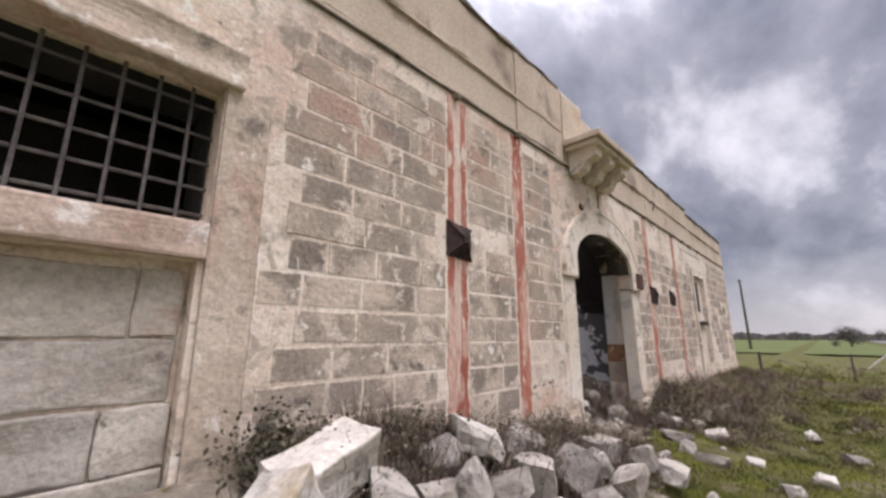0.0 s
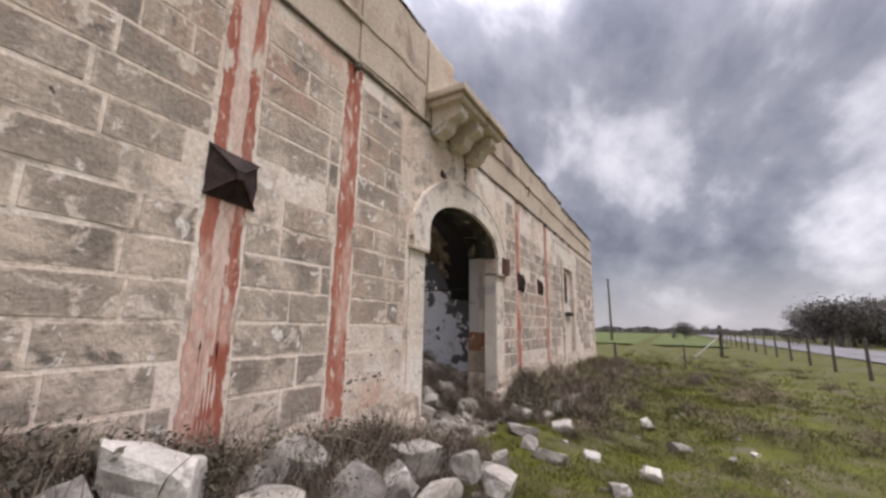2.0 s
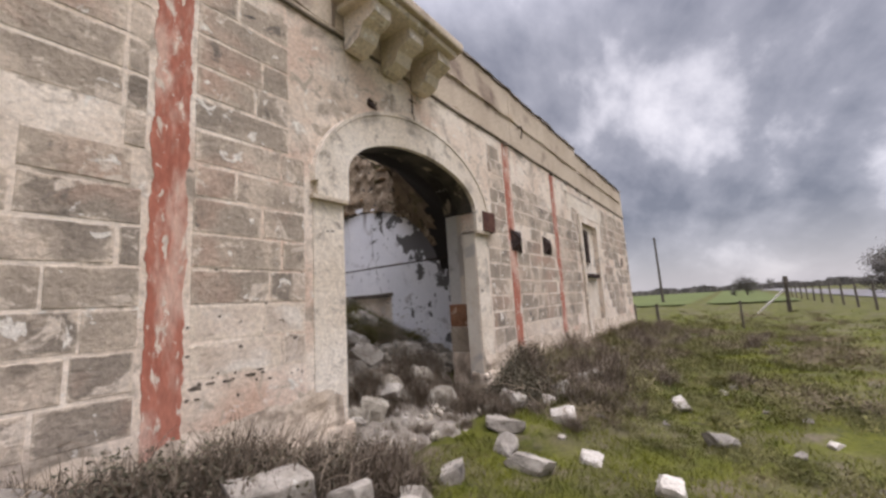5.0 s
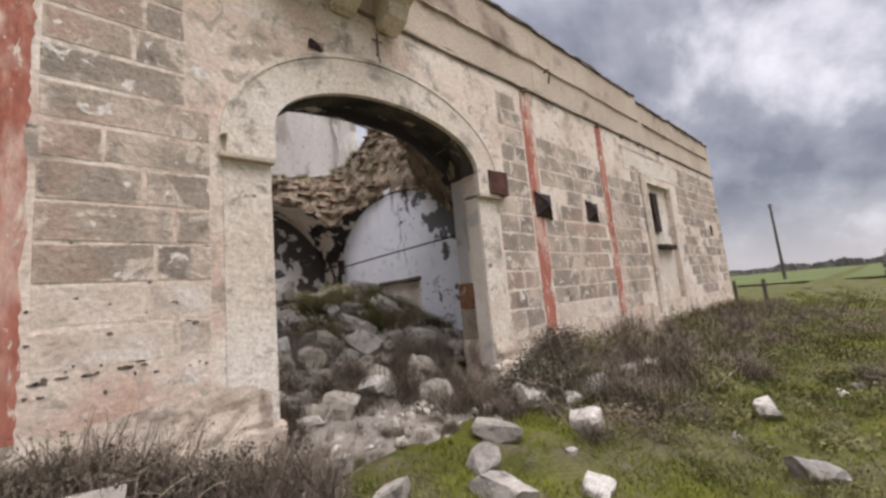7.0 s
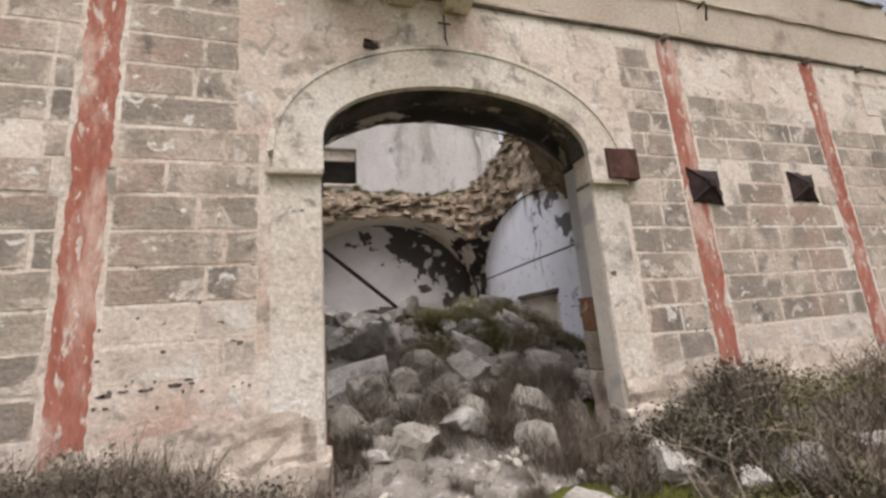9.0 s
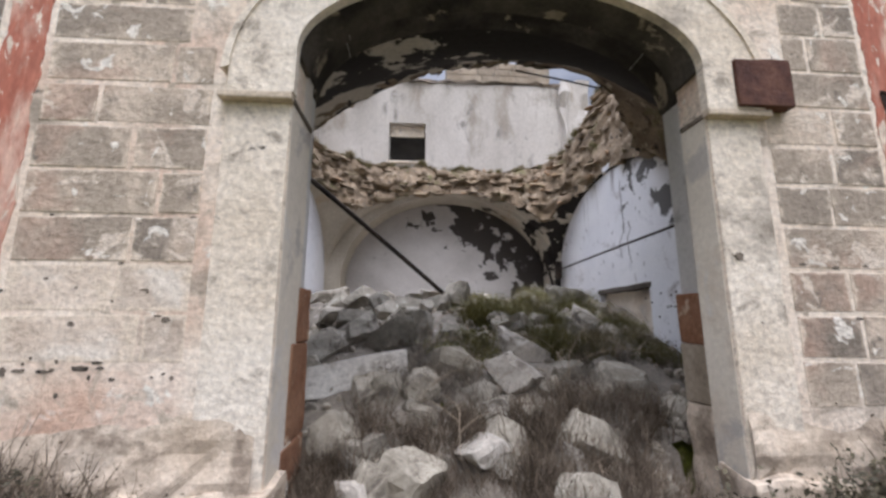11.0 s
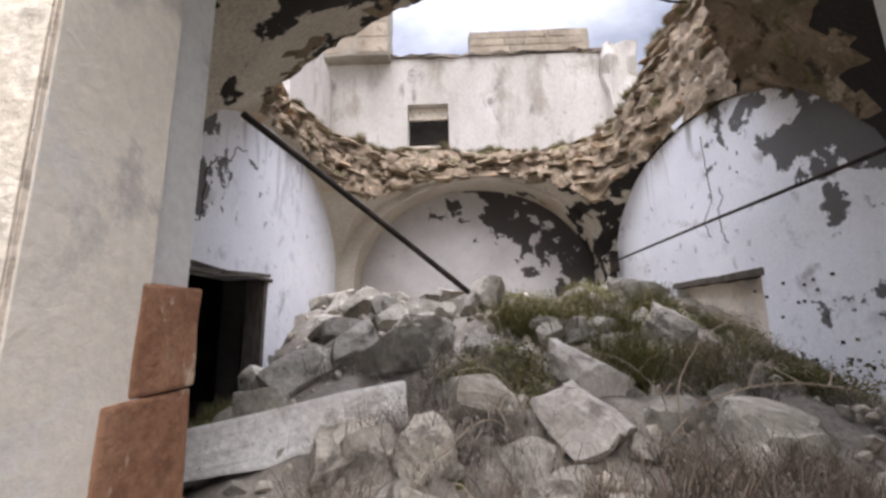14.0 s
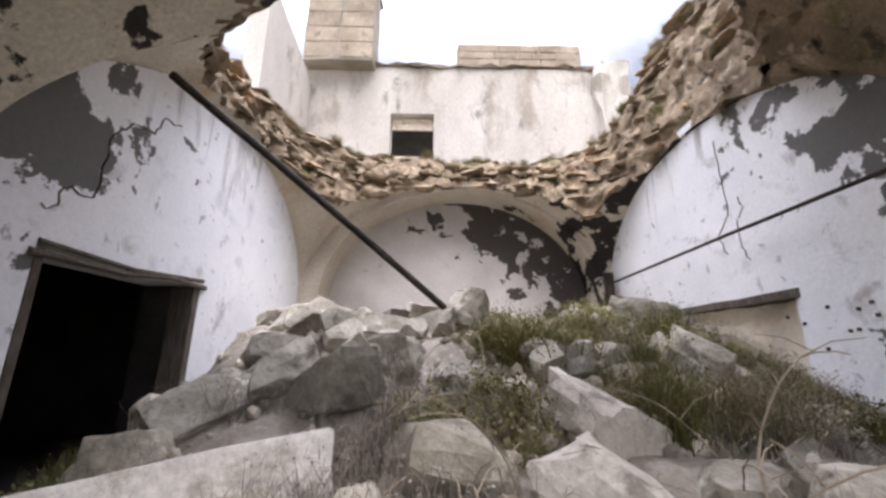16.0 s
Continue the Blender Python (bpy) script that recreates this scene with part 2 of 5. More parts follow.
M_vault = surface("peeling_vault_plaster", (0.46, 0.41, 0.33), (0.60, 0.55, 0.46), 1.2, [((0.42, 0.28, 0.14), 0.8, 0.60, 0.75)], bump=0.6, peel=((0.032, 0.028, 0.025), 2.1, 0.60, 0.62, (0.08, -0.05, 0.0), -0.28))
# dark soffit colour with paler flakes, also used for cracks and pits
M_dark_flake = surface("dark_flaking_soffit", (0.035, 0.03, 0.026), (0.11, 0.095, 0.08), 3.0, [((0.30, 0.25, 0.19), 3.2, 0.60, 0.63)], bump=0.8)
# base grey carries the recess's shadow over whitewash; the black peel is wear
M_back = surface("shaded_lunette_plaster", (0.46, 0.435, 0.41), (0.58, 0.555, 0.53), 1.2, [((0.36, 0.34, 0.32), 5.0, 0.62, 0.70)], bump=0.4, grain=0.1, peel=((0.07, 0.062, 0.056), 1.7, 0.60, 0.615, (0.12, 0, 0.12), -1.15))
M_upper = surface("sunlit_white_render", (0.45, 0.415, 0.37), (0.57, 0.535, 0.49), 0.9, [((0.34, 0.30, 0.25), 1.3, 0.53, 0.66), ((0.27, 0.25, 0.225), 2.6, 0.60, 0.70), ((0.50, 0.46, 0.40), 6.0, 0.60, 0.70)], stretch=(1, 1, 0.45), grain=0.15)
M_rim = surface("broken_masonry_fill", (0.135, 0.10, 0.066), (0.28, 0.21, 0.14), 3.0, [((0.38, 0.31, 0.225), 5.0, 0.58, 0.66), ((0.06, 0.047, 0.034), 6.0, 0.55, 0.64), ((0.12, 0.11, 0.045), 1.6, 0.58, 0.68)], bump=1.0, bump_scale=12)
M_rimstone = surface("ochre_rubble_stone", (0.185, 0.142, 0.095), (0.36, 0.285, 0.20), 4.0, [((0.42, 0.26, 0.15), 1.2, 0.57, 0.68), ((0.13, 0.115, 0.055), 1.7, 0.56, 0.66), ((0.10, 0.08, 0.06), 6.0, 0.60, 0.68)], island=0.25, bump=0.7)
M_roomstone = surface("dusty_tan_stone", (0.265, 0.238, 0.194), (0.455, 0.413, 0.347), 3.5, [((0.13, 0.11, 0.088), 4.0, 0.56, 0.66), ((0.60, 0.55, 0.46), 3.0, 0.61, 0.68)], vary=0.3, bump=0.9, bump_scale=18)
M_slab = surface("white_limestone_slab", (0.68, 0.64, 0.58), (0.80, 0.77, 0.71), 2.5, [((0.40, 0.355, 0.29), 3.0, 0.56, 0.66), ((0.06, 0.05, 0.045), 11.0, 0.69, 0.72)], bump=0.9, bump_scale=16)
M_stone = surface("grey_rubble_stone", (0.22, 0.195, 0.165), (0.39, 0.352, 0.302), 3.5, [((0.13, 0.115, 0.10), 4.5, 0.60, 0.70), ((0.62, 0.58, 0.51), 3.0, 0.60, 0.68)], vary=0.32, bump=0.8, bump_scale=20)
M_stonepale = surface("pale_limestone", (0.42, 0.38, 0.325), (0.60, 0.55, 0.48), 3.0, [((0.22, 0.19, 0.16), 5.0, 0.58, 0.68), ((0.34, 0.27, 0.18), 2.0, 0.58, 0.70)], vary=0.15, bump=0.8, bump_scale=20)
M_earth = surface("brown_rubble_earth", (0.14, 0.115, 0.088), (0.25, 0.21, 0.16), 4.0, [((0.40, 0.36, 0.30), 9.0, 0.60, 0.68)], bump=1.0, bump_scale=16)
M_dust = surface("dusty_mortar_earth", (0.19, 0.162, 0.13), (0.31, 0.272, 0.225), 4.0, [((0.46, 0.42, 0.36), 9.0, 0.60, 0.68)], bump=1.0, bump_scale=16)
M_ground = surface("grassy_soil", (0.048, 0.050, 0.009), (0.098, 0.100, 0.012), 1.6, [((0.10, 0.085, 0.045), 0.7, 0.50, 0.62), ((0.13, 0.105, 0.07), 1.7, 0.56, 0.66), ((0.05, 0.042, 0.024), 5.0, 0.60, 0.70)], grain=0.5, bump=1.0, bump_scale=12)
M_grass = surface("green_grass_blades", (0.062, 0.070, 0.009), (0.165, 0.172, 0.014), 1.4, [((0.23, 0.18, 0.11), 1.0, 0.54, 0.67)], grain=0, bump=0, island=0.4, rough=0.6)
M_twig = surface("dry_twigs", (0.105, 0.080, 0.058), (0.225, 0.180, 0.136), 6.0, grain=0, bump=0, island=0.35)
M_cane = surface("pale_dry_cane", (0.24, 0.19, 0.14), (0.38, 0.315, 0.24), 6.0, grain=0, bump=0, island=0.3)
M_roomtwig = surface("grey_dead_brush", (0.19, 0.162, 0.135), (0.36, 0.315, 0.265), 6.0, grain=0, bump=0, island=0.3)
M_weed = surface("olive_green_weed", (0.112, 0.104, 0.038), (0.225, 0.20, 0.08), 3.0, grain=0, bump=0, island=0.4, rough=0.6)
M_straw = surface("dry_straw_grass", (0.18, 0.148, 0.088), (0.32, 0.272, 0.168), 3.0, grain=0, bump=0, island=0.4, rough=0.7)
M_stalk = surface("dark_leafy_stalks", (0.055, 0.05, 0.032), (0.125, 0.108, 0.07), 3.0, grain=0, bump=0, island=0.4, rough=0.7)
M_wood = surface("weathered_grey_wood", (0.075, 0.062, 0.05), (0.14, 0.118, 0.098), 9.0, rough=0.85, stretch=(6, 6, 0.8))
M_beam = surface("charred_brown_timber", (0.022, 0.017, 0.014), (0.06, 0.045, 0.035), 6.0, rough=0.8)
M_iron = surface("grey_iron_bars", (0.10, 0.09, 0.085), (0.17, 0.15, 0.14), 12.0, rough=0.6, metal=0.3)
# near-black base that paints missing light in rooms, liners and vent backs
M_shade = surface("painted_shade_black", (0.03, 0.028, 0.026), (0.06, 0.055, 0.05), 2.0)
M_asphalt = surface("grey_asphalt", (0.14, 0.13, 0.13), (0.19, 0.18, 0.175), 0.6)
M_far = surface("distant_bare_woodland", (0.13, 0.12, 0.108), (0.20, 0.185, 0.168), 0.3, grain=0.4, grain_scale=2, bump=0, island=0.3)
M_field = surface("young_wheat_field", (0.07, 0.086, 0.026), (0.10, 0.116, 0.034), 0.15, bump=0)
M_tan = surface("bare_tan_tufa", (0.30, 0.245, 0.185), (0.44, 0.37, 0.29), 2.0, [((0.20, 0.165, 0.13), 3.0, 0.58, 0.68)], vary=0.2)
M_roof = surface("grey_roof_screed", (0.25, 0.22, 0.18), (0.38, 0.34, 0.28), 1.5)


# ---- building blocks ----
def mesh_of(name, verts, faces, mat, smooth=False):
    me = bpy.data.meshes.new(name)
    me.from_pydata([tuple(v) for v in verts], [], [tuple(f) for f in faces])
    me.materials.append(mat)
    if smooth:
        me.polygons.foreach_set("use_smooth", [True] * len(me.polygons))
    me.update()
    return me


def thing(name, me, m=None, label="", category="", group="", kind=""):
    ob = new(name, me)
    if m is not None:
        ob.matrix_basis = m
    return tagged(ob, label, category, group, kind)


def child(name, me, parent, m=None, label=""):
    ob = new(name, me)
    ob.parent = parent
    if m is not None:
        ob.matrix_basis = m
    return tagged(ob, label)


def box(x0, y0, z0, x1, y1, z1):
    v = [(x, y, z) for x in (x0, x1) for y in (y0, y1) for z in (z0, z1)]
    f = [(0, 1, 3, 2), (4, 6, 7, 5), (0, 4, 5, 1), (2, 3, 7, 6), (0, 2, 6, 4), (1, 5, 7, 3)]
    return v, f


def joined(*shapes):
    verts, faces = [], []
    for v, f in shapes:
        n = len(verts)
        verts += list(v)
        faces += [tuple(i + n for i in q) for q in f]
    return verts, faces


def bevel_box(name, x0, y0, z0, x1, y1, z1, mat, bevel=0.01, rough=0.0, cuts=0, seed=0):
    """A box with rounded edges, worn by noise of the given size."""
    bm = bmesh.new()
    v, f = box(x0, y0, z0, x1, y1, z1)
    vs = [bm.verts.new(p) for p in v]
    for q in f:
        bm.faces.new([vs[i] for i in q])
    bmesh.ops.recalc_face_normals(bm, faces=bm.faces)
    if cuts:
        bmesh.ops.subdivide_edges(bm, edges=list(bm.edges), cuts=cuts, use_grid_fill=True)
    sharp = [e for e in bm.edges if len(e.link_faces) == 2 and e.calc_face_angle() > 0.5]
    bmesh.ops.bevel(bm, geom=sharp, offset=bevel, segments=2, affect="EDGES", profile=0.6)
    if rough:
        for p in bm.verts:
            p.co += rough * Vector(noise.noise_vector(p.co * 5 + Vector((seed, 0, 0))))
    me = bpy.data.meshes.new(name)
    bm.to_mesh(me)
    bm.free()
    me.materials.append(mat)
    return me


def tube(points, radius, sides=6):
    """A round bar along the points; radius may be a list."""
    pts = [Vector(p) for p in points]
    rad = radius if isinstance(radius, (list, tuple)) else [radius] * len(pts)
    verts, faces = [], []
    for n, p in enumerate(pts):
        d = (pts[min(n + 1, len(pts) - 1)] - pts[max(n - 1, 0)]).normalized()
        a = d.orthogonal().normalized()
        b = d.cross(a)
        verts += [p + rad[n] * (math.cos(k * math.tau / sides) * a + math.sin(k * math.tau / sides) * b) for k in range(sides)]
        if n:
            o = (n - 1) * sides
            faces += [(o + k, o + (k + 1) % sides, o + sides + (k + 1) % sides, o + sides + k) for k in range(sides)]
    faces += [tuple(range(sides))[::-1], tuple(range((len(pts) - 1) * sides, len(pts) * sides))]
    return verts, faces


def slab_wall(name, xs, zs, gap, y0, y1, mat, plane="xz"):
    """A wall of cells between the lines xs and zs, with thickness y0..y1 and through openings where gap(xm, zm) holds."""
    xs, zs = sorted(set(xs)), sorted(set(zs))
    full = {(i, k) for i in range(len(xs) - 1) for k in range(len(zs) - 1) if not gap((xs[i] + xs[i + 1]) / 2, (zs[k] + zs[k + 1]) / 2)}
    verts, faces = [], []

    def quad(*pts):
        n = len(verts)
        verts.extend(pts)
        faces.append((n, n + 1, n + 2, n + 3))

    for i, k in full:
        a, b, c, d = xs[i], xs[i + 1], zs[k], zs[k + 1]
        quad((a, y0, c), (b, y0, c), (b, y0, d), (a, y0, d))
        quad((a, y1, c), (a, y1, d), (b, y1, d), (b, y1, c))
        if (i - 1, k) not in full:
            quad((a, y0, c), (a, y0, d), (a, y1, d), (a, y1, c))
        if (i + 1, k) not in full:
            quad((b, y0, c), (b, y1, c), (b, y1, d), (b, y0, d))
        if (i, k - 1) not in full:
            quad((a, y0, c), (a, y1, c), (b, y1, c), (b, y0, c))
        if (i, k + 1) not in full:
            quad((a, y0, d), (b, y0, d), (b, y1, d), (a, y1, d))
    if plane == "yz":
        verts = [(y, x, z) for x, y, z in verts]
        faces = [f[::-1] for f in faces]
    return mesh_of(name, verts, faces, mat)


def smooth(a, b, x):
    t = min(1.0, max(0.0, (x - a) / (b - a)))
    return t * t * (3 - 2 * t)


def fbm(x, y, s=1.0, o=0.0):
    return noise.fractal(Vector((x * s + o, y * s - o, o)), 1.0, 2.0, 4)


# ---- the lie of the land ----
MOUND_Y = [-0.6, 0.0, 0.5, 1.0, 1.6, 2.2, 3.0, 3.6, 4.6, 6.4]
MOUND_Z = [0.04, 0.16, 0.32, 0.54, 0.78, 1.00, 1.30, 1.48, 1.52, 1.42]
ROOM = (4.3, 0.60, 9.3, 6.2)
END_TALUS = 18.6


def ground_z(x, y):
    d = max(0.0, -y)
    out = -0.06 + 0.05 * fbm(x, y, 0.5) + 0.02 * fbm(x, y, 2.2, 7.0)
    heap = (0.42 + 0.46 * smooth(4.6, 1.4, x)) * smooth(5.4, 4.4, x) + 0.20 * smooth(4.2, 5.4, x) * smooth(8.6, 7.8, x) + 0.50 * smooth(7.8, 8.8, x)
    heap *= 1 - 0.3 * smooth(9, 14, x)
    out += heap * math.exp(-((d / 0.95) ** 2)) if y < 0 else heap * math.exp(-((y / 0.5) ** 2))
    if y > -0.6 and 3.55 < x < 9.7 and y < 7.5:
        inner = float(np.interp(y, MOUND_Y, MOUND_Z)) + 0.10 * fbm(x, y, 1.3, 3.0)
        inner *= 1 - 0.42 * smooth(5.7, 4.6, x) * smooth(4.0, 3.0, y)
        inner *= 1 - 0.25 * smooth(8.0, 9.3, x) * smooth(4.5, 2.5, y)
        inner *= 0.15 + 0.85 * smooth(3.9, 4.75, x) if y < 4.4 else 1.0
        w = smooth(-0.6, 0.3, y) * (smooth(5.2, 5.6, x) * smooth(8.1, 7.7, x) if y < 0.62 else 1.0)
        out = out * (1 - w) + inner * w
    return out


def lines(dense0, dense1, step, far):
    mid_part = list(np.arange(dense0, dense1 + 1e-6, step))
    s, lo, hi = step, dense0, dense1
    left, right = [], []
    while lo > -far or hi < far:
        s *= 1.35
        lo, hi = lo - s, hi + s
        left.append(lo)
        right.append(hi)
    return left[::-1] + mid_part + right


gx, gy = lines(-3.0, 14.0, 0.13, 2500), lines(-5.5, 6.9, 0.13, 2500)
gv = [(x, y, ground_z(x, y)) for y in gy for x in gx]
gf = [(j * len(gx) + i, j * len(gx) + i + 1, (j + 1) * len(gx) + i + 1, (j + 1) * len(gx) + i) for j in range(len(gy) - 1) for i in range(len(gx) - 1)]
tagged(new("ground", mesh_of("ground", gv, gf, M_ground, True)), "rough ground of moss, grass and bare soil", "ground", kind="structure")
mx, my = list(np.arange(3.62, 9.62, 0.08)), list(np.arange(-0.5, 6.75, 0.08))
mv = [(x, y, ground_z(x, y) + 0.035 + 0.05 * fbm(x, y, 4.0, 5.0) - (0.06 if y < -0.3 else 0)) for y in my for x in mx]
mf = [(j * len(mx) + i, j * len(mx) + i + 1, (j + 1) * len(mx) + i + 1, (j + 1) * len(mx) + i) for j in range(len(my) - 1) for i in range(len(mx) - 1)
      if my[j] > 0.66 or 5.4 < mx[i] < 7.9]
tagged(new("rubble_mound", mesh_of("rubble_mound", mv, mf, M_dust, True)), "mound of brown earth and fallen masonry filling the room", "rubble", kind="stuff")

# brown debris along the foot of the wall
for x0, x1, d in ((-2.0, 5.5, 1.35), (7.9, END_TALUS, 0.8)):
    tx, ty = list(np.arange(x0, x1, 0.11)), list(np.arange(-d, 0.02, 0.09))
    tvv = [(x, y, ground_z(x, y) + (0.03 + 0.03 * fbm(x, y, 4.0, 2.0)) * smooth(-d, -d + 0.35, y + 0.25 * fbm(x, y, 1.5, 4.0)) - 0.02) for y in ty for x in tx]
    tff = [(j * len(tx) + i, j * len(tx) + i + 1, (j + 1) * len(tx) + i + 1, (j + 1) * len(tx) + i) for j in range(len(ty) - 1) for i in range(len(tx) - 1)]
    tagged(new("wall_debris", mesh_of("wall_debris", tvv, tff, M_earth, True)), "brown earth and mortar debris along the wall", "debris", kind="stuff")

# ---- facade wall with its arch ----
ARCH_X, ARCH_W, SPRING, RISE = 6.71, 1.195, 2.75, 0.56
END_X, STRING_Z = 18.65, 4.2


def arch_z(x, half, spring, rise, centre=ARCH_X):
    u = min(1.0, abs(x - centre) / half)
    return spring + rise * math.sqrt(max(0.0, 1 - u * u))


def parapet_top(x):
    if x < 6.2:
        return 5.52
    return 5.34 if x < 13.4 else 5.24


# the opening widens behind its outer ring: near and far edge in y, left and right jamb, rise of the inner arch
LAYERS = ((0.0, 0.22, ARCH_X - ARCH_W, ARCH_X + ARCH_W, 0.0), (0.22, 0.38, ARCH_X - ARCH_W, 8.03, 0.11), (0.38, 0.60, 5.475, 8.06, 0.13))


def facade_gap(layer):
    left, right, higher = LAYERS[layer][2:]
    centre, half = (left + right) / 2, (right - left) / 2

    def gap(x, z):
        if abs(x - centre) < half and z < arch_z(x, half, SPRING + higher * 0.4, RISE + higher, centre):
            return True
        if -3.4 < x < 0.69 and 2.26 < z < 3.16:
            return True
        if layer < 2 and -3.4 < x < 0.66 and z < 2.03:
            return True
        if layer < 2 and 13.25 < x < 14.6 and 0.3 < z < 3.35:
            return True
        if layer == 2 and 13.57 < x < 13.86 and 2.3 < z < 3.17:
            return True
        return layer < 2 and 17.42 < x < 17.75 and 2.36 < z < 2.66
    return gap


for layer, (ya, yb, left, right, higher) in enumerate(LAYERS):
    fx = [-8.0, -3.4, 0.66, 0.69, END_X, 13.25, 14.6, 13.57, 13.86, 17.42, 17.75] + [(left + right) / 2 + (right - left) / 2 * math.sin(radians(a)) for a in range(-90, 91, 5)]
    fz = [-0.4, 0.3, 2.03, 2.26, 3.16, STRING_Z, 2.36, 2.66, 2.3, 3.17, 3.35] + list(np.arange(SPRING, 3.65, 0.02))
    tagged(new(("wall_front", "wall_front_middle", "wall_front_inner")[layer], slab_wall("wall_front", fx, fz, facade_gap(layer), ya, yb, (M_wall, M_reveal, M_innerjamb)[layer])),
           "thick wall of tufa blocks and flaking cream plaster", "wall", kind="structure")


def ring_band(name, half0, spring0, rise0, half1, spring1, rise1, y0, y1, mat, steps=48, low=None, centre=ARCH_X):
    """A band between two half-ellipses, carried straight down to low."""
    verts, faces = [], []
    for n in range(steps + 1):
        a = math.pi * n / steps
        for (h, s, r) in ((half0, spring0, rise0), (half1, spring1, rise1)):
            for y in (y0, y1):
                verts.append((centre - h * math.cos(a), y, s + r * math.sin(a)))
    if low is not None:
        first = [(v[0], v[1], low) for v in verts[:4]]
        last = [(v[0], v[1], low) for v in verts[-4:]]
        verts = first + verts + last
    for n in range(len(verts) // 4 - 1):
        o = 4 * n
        faces += [(o, o + 2, o + 6, o + 4), (o + 1, o + 5, o + 7, o + 3), (o + 2, o + 3, o + 7, o + 6), (o, o + 4, o + 5, o + 1)]
    faces += [(0, 1, 3, 2), (len(verts) - 4, len(verts) - 2, len(verts) - 1, len(verts) - 3)]
    return mesh_of(name, verts, faces, mat)


surround = thing("arch_surround", ring_band("archivolt", ARCH_W - 0.025, SPRING, RISE - 0.028, 1.52, 2.62, 1.02, -0.06, 0.0, M_arch, low=2.48),
                 label="cream stone arch surround with imposts", category="arch", kind="structure")
child("hood_mould", ring_band("hood_mould", 1.515, 2.62, 1.015, 1.56, 2.60, 1.075, -0.07, 0.0, M_arch), surround)
child("soffit", ring_band("soffit", ARCH_W - 0.025, SPRING, RISE - 0.028, ARCH_W + 0.005, SPRING, RISE + 0.01, 0.001, 0.225, M_dark_flake), surround)
for ya, yb, left, right, higher in LAYERS[1:]:
    half, spring = (right - left) / 2, SPRING + higher * 0.4
    child("soffit", ring_band("soffit", half - 0.02, spring, RISE + higher - 0.022, half + 0.004, spring, RISE + higher + 0.008, ya + 0.004, yb + 0.004, M_dark_flake, centre=(left + right) / 2), surround, label="dark flaking underside of the inner arch")
for x0, x1 in ((5.17, 5.512), (7.908, 8.22)):
    child("jamb", bevel_box("jamb", x0, -0.006, 0.02, x1, 0.0, 2.477, M_arch, 0.005, 0.003, 8, x0), surround)
for x0, depth in ((5.14, 0.38), (7.88, 0.22)):
    child("impost", bevel_box("impost", x0, -0.062, 2.44, x0 + 0.39, -0.003, 2.482, M_parapet, 0.01), surround)
    inner = (5.515, 5.53) if x0 < 6 else (7.89, 7.905)
    # dark strip draws the impost joint together with the shadow below it
    child("impost_return", bevel_box("impost_return", inner[0], -0.004, 2.452, inner[1], depth - 0.01, 2.482, M_coping, 0.006, 0.006, 4, 3), surround, label="dark strip for the impost joint and its shadow along the reveal")
    child("reveal", bevel_box("reveal", inner[0] - 0.004 if x0 < 6 else 7.899, 0.012, 0.05, 5.519 if x0 < 6 else inner[1] + 0.004, depth - 0.002, 2.45, M_reveal, 0.003, 0.004, 6, 9), surround, label="smooth grey plastered reveal")

# exposed orange stones low on the jamb reveals
for x, y0, y1, zs in ((5.50, 0.20, 0.606, (0.12, 0.60, 1.14, 1.47)), (8.035, 0.225, 0.60, (0.75, 1.12, 1.45))):
    for k, (z0, z1) in enumerate(zip(zs[:-1], zs[1:])):
        inner = 0.024 if x < 6 else -0.022
        ya = y0 + ((0.0, 0.05, 0.14)[k] if x < 6 else 0.0)
        child("jamb_stone", bevel_box("jamb_stone", min(x - inner * 2, x + inner), ya, z0 + 0.003, max(x - inner * 2, x + inner), y1, z1 - 0.003, M_ochre if x < 6 or k == 1 else M_tan, 0.012, 0.010, 7, k * 7), surround, label="bare orange-brown jamb stone")
child("jamb_stone", bevel_box("jamb_stone", 8.005, 0.225, 0.2, 8.07, 0.60, 0.745, M_foot, 0.012, 0.03, 6, 5), surround, label="grey-brown eroded jamb stone")
# crumbling feet of both jambs
for x0, x1, seed in ((4.86, 5.56, 3), (7.87, 8.34, 8)):
    child("jamb_foot", bevel_box("jamb_foot", x0, -0.055, -0.05, x1, 0.20, 0.50, M_foot, 0.04, 0.045, 11, seed), surround, label="crumbling stone foot of the jamb")

# string course and parapet
def along(name, x0, x1, profile, mat, wobble=0.0, step=0.25):
    """A profile of (y, z) points drawn along x."""
    xs = list(np.arange(x0, x1, step)) + [x1]
    verts, faces, n = [], [], len(profile)
    for x in xs:
        for k, (y, z) in enumerate(profile):
            verts.append((x, y + wobble * noise.noise(Vector((x * 3, k, 0.5))), z + wobble * noise.noise(Vector((x * 3, k, 4.5)))))
    for i in range(len(xs) - 1):
        o = i * n
        faces += [(o + k, o + (k + 1) % n, o + n + (k + 1) % n, o + n + k) for k in range(n)]
    faces += [tuple(range(n))[::-1], tuple(range(len(verts) - n, len(verts)))]
    return mesh_of(name, verts, faces, mat)


